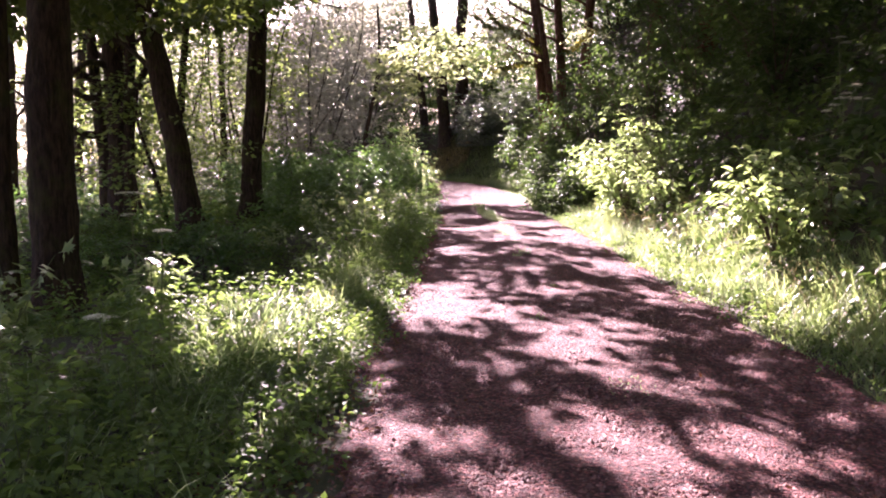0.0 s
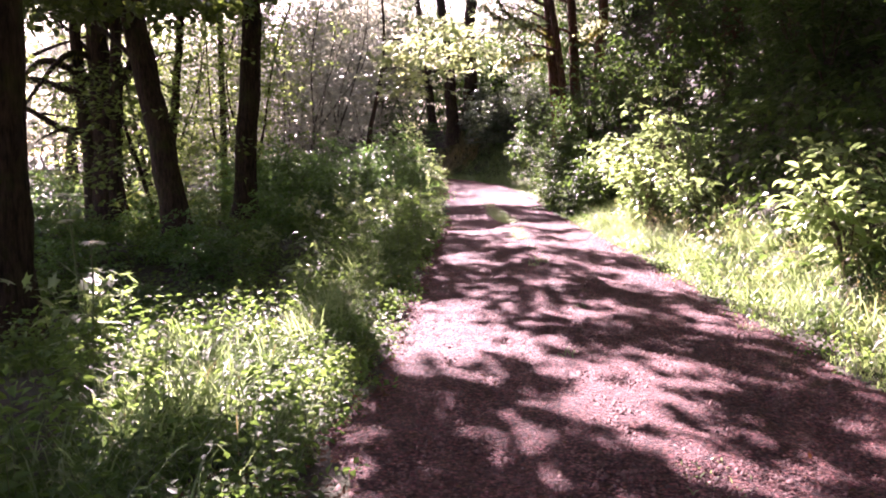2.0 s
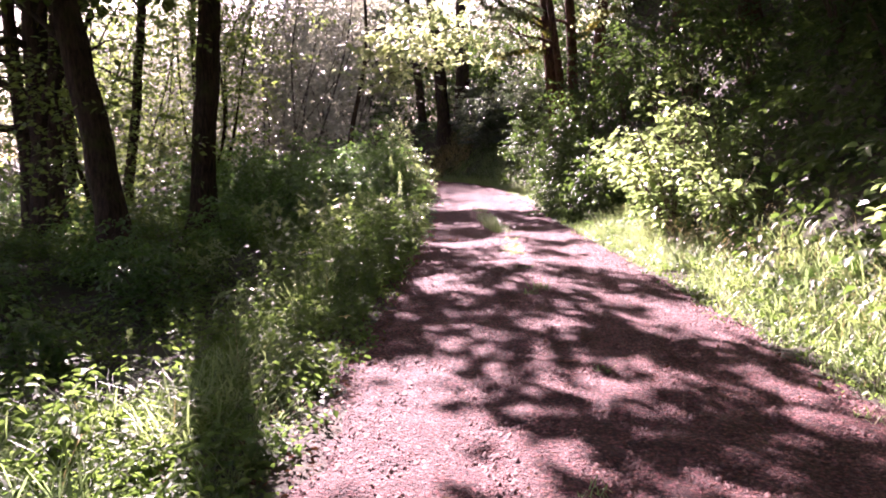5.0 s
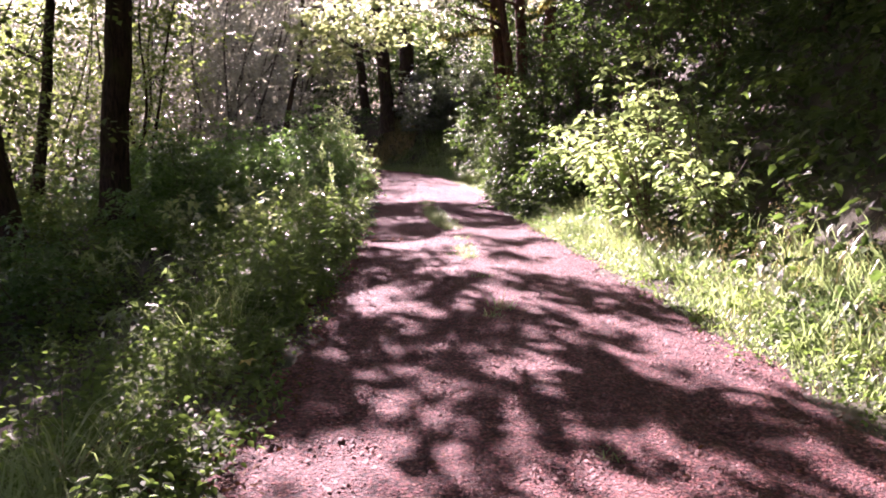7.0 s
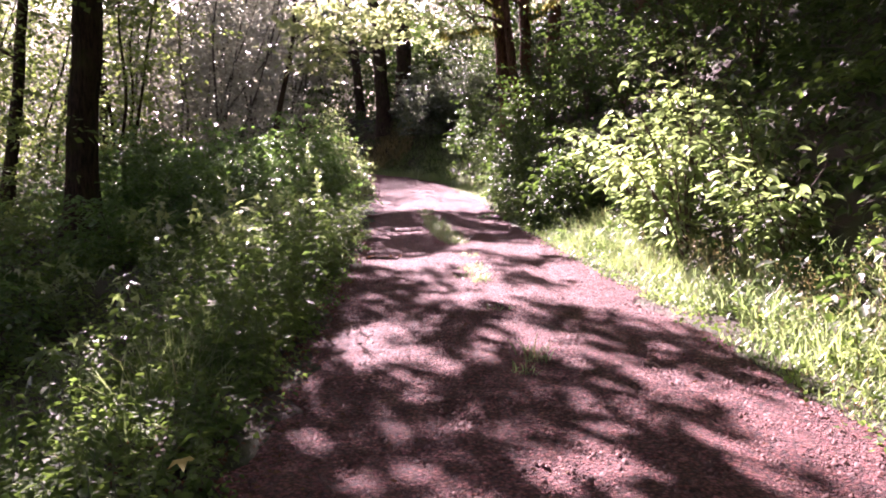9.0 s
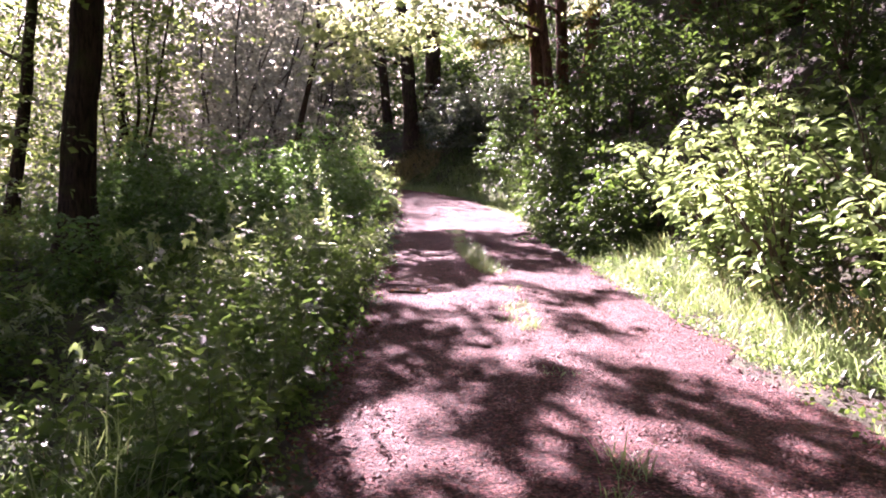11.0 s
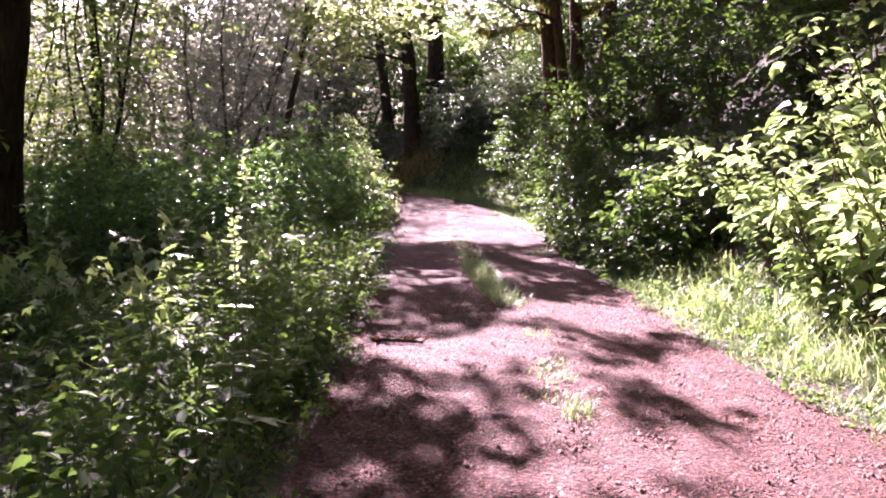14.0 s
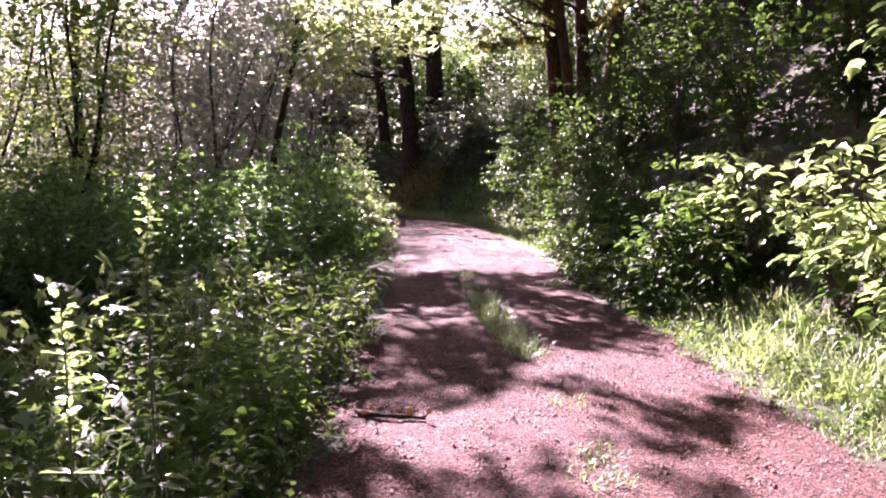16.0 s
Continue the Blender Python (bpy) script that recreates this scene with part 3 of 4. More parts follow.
roots = np.array([l[18][:2] for _, l in BIG + RIGHT])
shade_canopy(-9, 8, -2, 52, 14800, 5.5, 9.5, 0.25, 10, 0.21)
shade_canopy(-30, 26, -14, 75, 9000, 8, 14, 0.6, 9, 0.42, (-9, 8, -2, 52))
# extra unseen layers, added only to darken the bank, forest floor and shade
shade_canopy(4.5, 22, 0, 58, 8000, 7, 14, 0.6, 9, 0.42)
shade_canopy(-22, -3.5, 0, 26, 1800, 7, 14, 0.6, 9, 0.42)
shade_canopy(-9, 8, -4, 50, 1300, 12, 18, 0.4, 9, 0.40, None, 0.40)
# upper crowns, unseen, added to shut the open sky's light out of the closed parts of the wood
n = 9000
c = np.stack([*scatter(-22, 19, -10, 40, n), rng.random(n)], 1)
c[:, 2] = height(c[:, 0], c[:, 1]) + 8 + 6 * c[:, 2]
lx, ly = c[:, 0] + SLANT[0] * c[:, 2], c[:, 1] + SLANT[1] * c[:, 2]
share = np.where(c[:, 0] > 6, np.where(c[:, 1] > 22, 1.0, 0.3), np.where(c[:, 1] > 20.5, 0, np.where(c[:, 1] > 14, 1.0, np.where(c[:, 1] > 6, 0.8, 0.1))))
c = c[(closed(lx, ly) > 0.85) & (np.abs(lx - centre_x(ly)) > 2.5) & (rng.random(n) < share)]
owner = np.argmin(((c[:, None, :2] - roots[None]) ** 2).sum(-1), axis=1)
for i in range(len(roots)):
    if (owner == i).any():
        SHADE_CROWNS.setdefault(i, []).append(tiers(c[owner == i], 0.8, 10, 0.45, "diamond", 0.8))
for i, bits in SHADE_CROWNS.items():
    give_crown((BIG + RIGHT)[i][0], bits, LEAF_TREE)


# ---- plants ----
def shrub(name, x, y, h, spread, mat, label, category, group="", size=0.13, shape="ovate", stems=9, clumps=26, per=14, lean=(0, 0), clump_r=0.22, low=0.3, bark=TWIG, ratio=0.62, level=False):
    """Arching stems from one foot, each with leaves along its outer part."""
    z = float(height(x, y)) - 0.03
    t = thing(name, x, y, z, label, category, group)
    cent = []
    for k in range(stems):
        a = k / stems * 6.283 + rng.normal() * 0.3
        out = spread * (0.35 + 0.65 * rng.random())
        tip = np.array([math.cos(a) * out + lean[0], math.sin(a) * out + lean[1], h * (0.65 + 0.4 * rng.random())])
        s = np.linspace(0, 1, 10)[:, None]
        p = np.concatenate([tip[:2] * s ** 1.5, tip[2] * (1.25 * s - 0.25 * s * s)], 1) + rng.normal(size=(10, 3)) * 0.02 * s
        part("stem", soup("stem", [tube(p, np.linspace(0.016, 0.004, 10) * (0.6 + h * 0.25), 5)], bark, True), t)
        m = max(3, clumps // stems)
        u = low + (1 - low) * rng.random(m)
        cent.append(np.stack([np.interp(u, s[:, 0], p[:, i]) for i in range(3)], 1) + rng.normal(size=(m, 3)) * spread * 0.13)
    cent = np.concatenate(cent)
    cent[:, 2] = np.maximum(cent[:, 2], 0.12)
    leafage = tiers(cent, clump_r, per, size, shape, ratio) if level else spray(cent, clump_r, per, size, 0.7, shape, 0.5, ratio, 0.9)
    part("foliage", soup("foliage", [leafage], mat), t)
    return t


def mound(x, y, rx, ry, h, mat, label, n=420, per=15, size=0.10, group="", shape="ovate", name="bramble_bush"):
    """A dense thicket: canes inside, a skin of leaf clumps with a ragged outline."""
    z = float(height(x, y)) - 0.05
    t = thing(name, x, y, z, label, "bush", group)
    d = rand_dirs(n)
    d[:, 2] = np.abs(d[:, 2])
    rad = 0.62 + 0.36 * rng.random(n) + 0.20 * np.sin(d[:, 0] * 5 + x) * np.cos(d[:, 1] * 4.5 + y) + 0.3 * (rng.random(n) < 0.08)
    c = d * rad[:, None] * np.array([rx, ry, h])
    c[:, 2] = np.maximum(c[:, 2], 0.1)
    part("foliage", soup("foliage", [tiers(c, 0.25, per, size, shape, 0.62, 0.45)], mat), t)
    for k in range(9):
        e = c[rng.integers(n)]
        part("cane", soup("cane", [tube(bend(rng.normal(size=3) * (rx * 0.2, ry * 0.2, 0), e * 1.04, 8, 0.12, -h * 0.2), np.linspace(0.012, 0.005, 8), 5)], TWIG, True), t)
    return t


def herb_chunks(x, y, h, nodes=6, leaf=0.07, shape="ovate", whorl=2):
    """Upright herbs: stems and whorls of leaves. Returns stem and leaf chunks."""
    n = len(x)
    z = height(x, y)
    base = np.stack([x, y, z - 0.02], 1)
    tilt = rng.normal(size=(n, 2)) * 0.22
    top = base + np.stack([tilt[:, 0] * h, tilt[:, 1] * h, h], 1)
    side = unit(np.stack([rng.normal(size=n), rng.normal(size=n), np.zeros(n)], 1)) * 0.006
    st = np.stack([base - side, base + side, top], 1)
    up = np.cross(side, [0, 0, 1.0])
    st2 = np.stack([base - up, base + up, top], 1)
    tri = np.arange(n * 3).reshape(-1, 3)
    P, D, N, L = [], [], [], []
    for k in range(nodes):
        s = 0.22 + 0.78 * (k + rng.random(n) * 0.6) / nodes
        p = base + (top - base) * s[:, None]
        a0 = rng.random(n) * 6.283
        for w in range(whorl):
            a = a0 + w * 6.283 / whorl + rng.normal(size=n) * 0.3
            d = np.stack([np.cos(a), np.sin(a), 0.45 - 1.1 * rng.random(n)], 1)
            P.append(p + d * 0.015)
            D.append(d)
            N.append(np.stack([rng.normal(size=n) * 0.6 + d[:, 0] * 0.4, rng.normal(size=n) * 0.6 + d[:, 1] * 0.4, np.ones(n)], 1))
            L.append(leaf * (1.15 - 0.55 * s) * (0.6 + 0.8 * rng.random(n)))
    L = np.concatenate(L)
    return [(st.reshape(-1, 3), tri), (st2.reshape(-1, 3), tri)], [leaves(np.concatenate(P), np.concatenate(D), np.concatenate(N), L, L * 0.55, shape)]


def blades(x, y, h, z=None, wide=0.006, lean=0.35):
    n = len(x)
    z = height(x, y) - 0.02 if z is None else z
    a = rng.random(n) * 6.283
    out = np.stack([np.cos(a), np.sin(a), np.zeros(n)], 1)
    d = out * lean * rng.random((n, 1)) + np.array([0, 0, 1.0])
    return leaves(np.stack([x, y, z], 1), d, out + 0.01, h, wide * (0.6 + 0.8 * rng.random(n)), "blade")


def patchy(x, y, s, seed, cut):
    k = soft_noise(x, y, s, seed) > cut
    return x[k], y[k]


# bramble thicket beside the road
for x, y, rx, ry_, h in ((-3.3, 26.3, 1.9, 1.7, 2.2), (-5.6, 27.4, 1.7, 1.8, 2.5), (-3.0, 29.6, 1.9, 2.0, 2.75), (-5.7, 31.0, 2.1, 2.2, 2.8),
                         (-2.9, 33.4, 1.8, 2.2, 2.6), (-3.6, 37.5, 2.0, 2.4, 2.5), (-8.3, 31.5, 2.0, 2.2, 2.3), (-5.3, 42.0, 2.2, 2.6, 2.5), (-8.6, 37, 2.4, 2.6, 2.4), (-7.5, 47, 2.6, 3, 2.6)):
    mound(x, y, rx, ry_, h, LEAF_BRAMBLE, "dense green bramble thicket at the road's edge", 410, 15, 0.12, "bramble thicket")
for x, y, rx, ry_, h in ((-5.2, 18.6, 0.9, 0.9, 1.15), (-6.4, 20.4, 1.0, 1.0, 1.2), (-4.9, 22.4, 0.9, 1.0, 1.3), (-8.2, 18.2, 1.1, 1.0, 1.2), (-8.6, 23.6, 1.2, 1.1, 1.4), (-10, 20.6, 1.2, 1.2, 1.2), (-5.4, 14.6, 0.8, 0.9, 0.85), (-6.0, 10.4, 0.9, 0.8, 0.9), (-4.9, 12.2, 0.7, 0.8, 0.75), (-12, 23, 1.5, 1.4, 1.5), (-13.5, 28, 1.6, 1.6, 1.7), (-11.2, 29.5, 1.4, 1.4, 1.7)):
    mound(x, y, rx, ry_, h, LEAF_BRAMBLE, "low dark green bush on the shaded forest floor", 130, 12, 0.11, "low forest bushes", name="leafy_bush")
# sunlit bushes where the road runs into the clearing
for x, y, rx, ry_, h in ((-1.6, 35.6, 0.6, 1.0, 1.5), (-1.7, 38.4, 0.7, 1.2, 1.9), (-2.2, 41.5, 0.8, 1.4, 2.2), (-2.9, 43.5, 0.9, 1.2, 3.3), (-3.3, 46.5, 1.0, 1.3, 4.1), (-2.9, 40.0, 0.9, 1.0, 2.9)):
    mound(x, y, rx, ry_, h, LEAF_SHRUB, "sunlit yellow-green bush beside the clearing", 150, 12, 0.11, "sunlit bushes", name="leafy_bush")
# bushes at the foot of the bank along the road and round the bend
for x, y, rx, ry_, h in ((3.9, 26.5, 1.0, 1.5, 1.9), (3.6, 30.0, 1.1, 1.7, 2.1), (4.0, 34.5, 1.2, 1.9, 2.3), (4.0, 39.5, 1.3, 2.3, 2.4), (3.7, 46.0, 1.4, 2.4, 2.8), (5.4, 50, 2, 2.5, 3.4)):
    mound(x, y, rx, ry_, h, LEAF_HILL, "dark green leafy bush at the foot of the bank", 330, 14, 0.12, "bushes along the bank", name="leafy_bush")

for x, y, rx, ry_, h in ((1.7, 52.5, 1.9, 2.2, 2.9), (0.9, 55.5, 1.3, 1.6, 2.6), (3.6, 52, 2.0, 2.2, 2.6), (3.0, 57, 2.4, 2, 2.6)):
    mound(x, y, rx, ry_, h, LEAF_BEND, "greyish-green bush with small glossy leaves at the bend", 480, 14, 0.13, "bushes at the bend", name="leafy_bush")

# broad-leaved shrubs: lit leaves against the dark bank, and in the herbs on the other side
for x, y, h, sp, sz in ((4.1, 20.2, 2.2, 0.9, 0.18), (4.7, 18.4, 1.9, 0.95, 0.16), (5.0, 21.8, 2.8, 1.1, 0.17), (4.4, 23.2, 1.8, 0.8, 0.16), 
                        (4.6, 9.9, 1.1, 0.7, 0.15), (4.9, 12.3, 1.0, 0.7, 0.15), (5.2, 7.3, 1.5, 0.8, 0.14), (4.5, 25.6, 2.0, 0.85, 0.16), (4.0, 19.0, 2.45, 0.75, 0.18),
                        (4.2, 21.4, 1.7, 0.7, 0.17), (4.4, 17.0, 1.25, 0.7, 0.15), (4.2, 10.6, 1.3, 0.55, 0.15)):
    shrub("thimbleberry_shrub", x, y, h, sp, LEAF_SHRUB, "broad-leaved green shrub with sunlit leaves below the bank", "shrub", "broad-leaved shrubs", sz * 0.95, "folded", 11, 60, 8, (-0.4, -0.15), 0.26, 0.25, TWIG, 0.55, True)
for x, y, h, sp in ((-3.0, 22.4, 1.35, 0.75), (-3.8, 21.6, 1.1, 0.7), (-1.9, 19.4, 0.95, 0.5), (-2.5, 20.6, 1.1, 0.6), (-3.3, 19.6, 1.0, 0.6), (-1.8, 21.9, 1.0, 0.5), (-1.6, 24.0, 1.0, 0.5), (-2.4, 23.6, 1.2, 0.6), (-4.4, 19.4, 0.95, 0.6), (-2.5, 17.4, 0.8, 0.5), (-3.3, 8.8, 0.95, 0.5), (-4.2, 7.4, 1.0, 0.5), (-3.0, 16.2, 0.85, 0.5), (-3.6, 6.0, 0.9, 0.55)):
    shrub("thimbleberry_shrub", x, y, h, sp, LEAF_SHRUB, "low shrub with palmate green leaves among the herbs", "shrub", "low palmate shrubs", 0.15, "palm", 7, 24, 4, (0, 0), 0.16, 0.45, STEM, 0.8)

# taller shrubs and vine maples on the steep bank
for x, y, h, sp in ((6.6, 17, 3.0, 1.5), (7.2, 20, 3.2, 1.6), (6.8, 23.5, 3.0, 1.5), (6.5, 27, 3.4, 1.6), (6.3, 31, 3.6, 1.7), (8.5, 25, 3.5, 1.8), (8.2, 30, 3.5, 1.8), (6.2, 35, 3.6, 1.8), (8.8, 35.5, 3.8, 1.9),
                    (7.4, 13, 2.6, 1.3), (8.8, 16.5, 3.0, 1.6), (6.8, 9.5, 2.4, 1.2), (10.5, 21, 3.2, 1.8), (10.4, 28, 3.5, 1.9), (5.4, 37.0, 3.0, 1.4), (4.9, 40.0, 2.8, 1.3), (6.5, 39.5, 3.6, 1.8), (8.5, 11.5, 2.5, 1.4)):
    shrub("vine_maple", x, y, h, sp, LEAF_HILL, "tall green shrub with arching stems on the bank", "shrub", "shrubs on the bank", 0.15, "ovate", 9, 117, 11, (-0.5, -0.2), 0.36, 0.15, TWIG, 0.68, True)


# sword ferns on the bank
def fern(x, y, r, label="arching green sword fern on the dark bank"):
    t = thing("fern", x, y, float(height(x, y)) - 0.03, label, "fern", "ferns on the bank")
    for k in range(13):
        a = k / 13 * 6.283 + rng.normal() * 0.2
        s = np.linspace(0, 1, 22)
        ln = r * (0.8 + 0.4 * rng.random())
        p = np.stack([np.cos(a) * ln * s, np.sin(a) * ln * s, ln * (0.95 * s - 0.85 * s ** 2)], 1)
        tan = unit(np.gradient(p, axis=0))
        side = np.array([-math.sin(a), math.cos(a), 0])
        w = 0.17 * r * np.sin(np.pi * np.clip(s * 0.93 + 0.07, 0, 1)) ** 0.7 + 0.01
        P = np.concatenate([p[1:], p[1:]])
        D = np.concatenate([tan[1:] * 0.35 + side, tan[1:] * 0.35 - side])
        N = np.concatenate([np.cross(tan[1:], side)] * 2)
        N *= np.sign(N[:, 2:3] + 1e-6)
        part("frond", soup("frond", [leaves(P, D, N, np.concatenate([w[1:]] * 2), 0.045 * r, "diamond"), tube(p, np.linspace(0.006, 0.002, 22), 3)], FERN), t)


for x, y, r in ((7.3, 16.0, 1.0), (6.2, 14.2, 0.8), (8.4, 18.5, 0.9), (5.9, 11.4, 0.75), (7.9, 13.6, 0.9), (6.3, 18.8, 0.8), (9.6, 15.4, 0.9), (6.9, 21.6, 0.8), (5.7, 24.0, 0.7), (8.0, 22.8, 0.9), (6.0, 8.2, 0.7)):
    fern(x, y, r)


# white umbels on tall hollow stalks
def cow_parsnip(x, y, h, heads=3, z=None):
    z = float(height(x, y)) - 0.03 if z is None else z
    t = thing("cow_parsnip", x, y, z, "tall cow parsnip with flat white flower heads", "wildflower", "white umbels")
    main = bend((0, 0, 0), (rng.normal() * 0.06, rng.normal() * 0.06, h), 10, 0.02)
    bits = [tube(main, np.linspace(0.014, 0.006, 10), 6)]
    tops = [main[-1]]
    for k in range(heads - 1):
        q = main[6 + k % 3]
        e = q + np.array([rng.normal() * 0.22, rng.normal() * 0.22, h * (0.16 + 0.12 * rng.random())])
        bits.append(tube(bend(q, e, 6, 0.06), np.linspace(0.007, 0.004, 6), 5))
        tops.append(e)
    part("stalk", soup("stalk", bits, STEM, True), t)
    for i, e in enumerate(tops):
        rr = (0.17 if h > 1.5 else 0.11) if i == 0 else 0.07
        rays, fl = [], []
        for k in range(26):
            a, q = rng.random() * 6.283, math.sqrt(rng.random())
            tip = e + np.array([math.cos(a) * rr * q, math.sin(a) * rr * q, 0.06 - 0.025 * q * q])
            rays.append(tube(np.stack([e, (e + tip) / 2 + (0, 0, 0.004), tip]), [0.0018, 0.0015, 0.001], 3))
            m = 14
            o = rng.normal(size=(m, 3)) * (0.014, 0.014, 0.004)
            fl.append(leaves(tip + o, rand_dirs(m) * (1, 1, 0.2), np.tile((0, 0, 1.0), (m, 1)) + rng.normal(size=(m, 3)) * 0.2, 0.014, 0.012, "diamond"))
        head = part("flower_head", soup("flower_head", fl, FLOWER), t, "flat white umbel")
        tagged(part("rays", soup("rays", rays, STEM), head), kind="stuff")
        tagged(head, kind="stuff")
    d = rng.random(5) * 6.283
    P = np.stack([main[1 + i] + (math.cos(a) * 0.16, math.sin(a) * 0.16, 0.05) for i, a in enumerate(d)])
    D = np.stack([np.cos(d), np.sin(d), d * 0 - 0.15], 1)
    for i in range(5):
        lf = part("leaf", soup("leaf", [leaves(P[i:i + 1], D[i:i + 1], [(0, 0, 1.0)], 0.24, 0.24, "palm")], LEAF_SHRUB), t)
        part("leaf_stalk", soup("leaf_stalk", [tube(np.stack([main[1 + i], (main[1 + i] + P[i]) / 2 + (0, 0, 0.02), P[i]]), [0.005, 0.004, 0.003], 4)], STEM), lf)


for x, y, h, k in ((-3.86, 9.9, 1.85, 2), (-3.05, 8.3, 1.05, 1), (5.3, 11.2, 1.05, 4), (5.55, 11.5, 0.85, 3), (6.1, 13.1, 1.4, 3), (-0.97, 17.75, 0.42, 1), (-1.7, 15.9, 0.45, 1), (-2.3, 18.0, 0.7, 2), (-2.4, 5.6, 0.7, 1)):
    cow_parsnip(x, y, h, k)


# tall flowering spikes and drooping leafy stems at the left verge
def hedge_spike(x, y, h, name="hedge_nettle", label="tall green hedge nettle with a flowering spike"):
    t = thing(name, x, y, float(height(x, y)) - 0.03, label, "wildflower", "flowering spikes")
    p = bend((0, 0, 0), (rng.normal() * 0.07, rng.normal() * 0.07, h), 12, 0.025)
    part("stalk", soup("stalk", [tube(p, np.linspace(0.007, 0.002, 12), 5)], STEM, True), t)
    P, D, L = [], [], []
    for i in range(3, 11):
        for sg in (0, 3.14):
            a = i * 1.57 + sg
            P.append(p[i])
            D.append((math.cos(a), math.sin(a), -0.25 + 0.05 * i))
            L.append(0.15 - 0.009 * i)
    tagged(part("leaves", soup("leaves", [leaves(P, D, np.tile((0, 0, 1.0), (len(P), 1)), np.array(L), np.array(L) * 0.42, "ovate")], LEAF_SHRUB), t), kind="stuff")
    m = 70
    s = rng.random(m)
    q = np.stack([np.interp(0.8 + 0.2 * s, np.linspace(0, 1, 12), p[:, i]) for i in range(3)], 1) + rng.normal(size=(m, 3)) * 0.010
    tagged(part("flower_spike", soup("flower_spike", [leaves(q, rand_dirs(m) * (1, 1, 0.4) + (0, 0, 0.3), rand_dirs(m), 0.03, 0.018, "diamond")], GRASS), t), kind="stuff")


for x, y, h in ((-0.92, 17.9, 1.85), (-1.05, 18.5, 1.45), (-0.75, 16.8, 1.5), (-1.5, 20.2, 1.3), (-1.1, 21.5, 1.2), (-2.0, 24.2, 1.5), (-3.1, 12.6, 1.0)):
    hedge_spike(x, y, h)
for x, y, h, lx_ in ((-0.72, 23.0, 0.95, 0.4), (-0.85, 22.2, 0.85, 0.25), (-0.95, 21.0, 0.8, 0.2)):
    t = thing("snowberry_sprig", x, y, float(height(x, y)) - 0.03, "leafy sprig arching over the road edge", "shrub", "arching sprigs")
    s = np.linspace(0, 1, 12)
    p = np.stack([lx_ * s ** 2, -0.1 * s, h * (1.35 * s - 0.42 * s ** 2)], 1)
    part("stem", soup("stem", [tube(p, np.linspace(0.006, 0.002, 12), 5)], STEM, True), t)
    P = np.repeat(p[3:], 2, axis=0)
    a = np.arange(len(P)) * 3.14 + np.repeat(np.arange(9) * 1.3, 2)
    D = np.stack([np.cos(a), np.sin(a), np.full(len(P), -0.3)], 1)
    tagged(part("leaves", soup("leaves", [leaves(P, D, np.tile((0, 0, 1.0), (len(P), 1)), 0.14, 0.06, "ovate")], LEAF_SHRUB), t), kind="stuff")

# herbs that fill the forest floor: ones near the road are finer and denser
stems_, leaf_, small_ = [], [], []
for x0, x1, y0, y1, n, h0, h1, lf, nd, seed, cut in (
        (-2.4, -0.68, 2.0, 15, 2300, 0.08, 0.36, 0.075, 5, 31, -0.9), (-2.6, -0.75, 14, 26, 1050, 0.3, 1.05, 0.10, 9, 32, -0.6),
        (-5.0, -1.9, 2.0, 26, 2100, 0.25, 0.8, 0.10, 7, 33, -0.7), (-12, -4.5, 4, 30, 2700, 0.3, 0.8, 0.15, 6, 34, -0.6), (-26, -11, 8, 45, 1700, 0.4, 1.0, 0.18, 6, 35, -0.6),
        (-12, -6, 28, 50, 700, 0.5, 1.2, 0.16, 6, 36, -0.8), (3.3, 5.0, 4, 26, 1000, 0.15, 0.5, 0.075, 6, 37, -0.2), (2.9, 4.4, 24, 46, 700, 0.2, 0.6, 0.09, 6, 38, -0.6), (-30, 10, -14, 2, 1500, 0.3, 0.7, 0.16, 5, 39, -0.6)):
    x, y = patchy(*scatter(x0, x1, y0, y1, n), 1.4, seed, cut)
    ok = (np.abs(x - centre_x(y)) > HALF + 0.12) & ~((x < -2.3) & (x > -7) & (rng.random(len(x)) < 0.7 * hollow(y)))
    x, y = x[ok], y[ok]
    a, b = herb_chunks(x, y, h0 + (h1 - h0) * rng.random(len(x)) ** 1.4, nd, lf, "ovate" if x0 > -6 and y0 < 20 and y0 > 0 else "diamond")
    stems_ += a
    leaf_ += b
stuff("herb_stems", stems_, STEM, "thin green stems of the low herbs", "herbs")
stuff("herb_leaves", leaf_, LEAF_LOW, "dense low green herbs covering the forest floor", "herbs")

# ground cover and hanging leaves over the whole bank
n = 7600
x, y = scatter(3.8, 20, 2, 62, n)
x = centre_x(y) + 2.7 + (x - 3.8) ** 1.25 * 0.55
x, y = patchy(x, y, 2.2, 41, -0.75)
x2, y2 = scatter(5.0, 10.5, 9, 24, 1500)
x, y = np.concatenate([x, x2]), np.concatenate([y, y2])
c = np.stack([x, y, height(x, y) + 0.05 + 0.55 * rng.random(len(x)) ** 1.5], 1)
stuff("bank_undergrowth", [tiers(c, 0.34, 9, 0.15, "ovate", 0.62, 0.4, 0.5)], LEAF_HILL, "dark green leafy undergrowth covering the steep bank", "undergrowth")

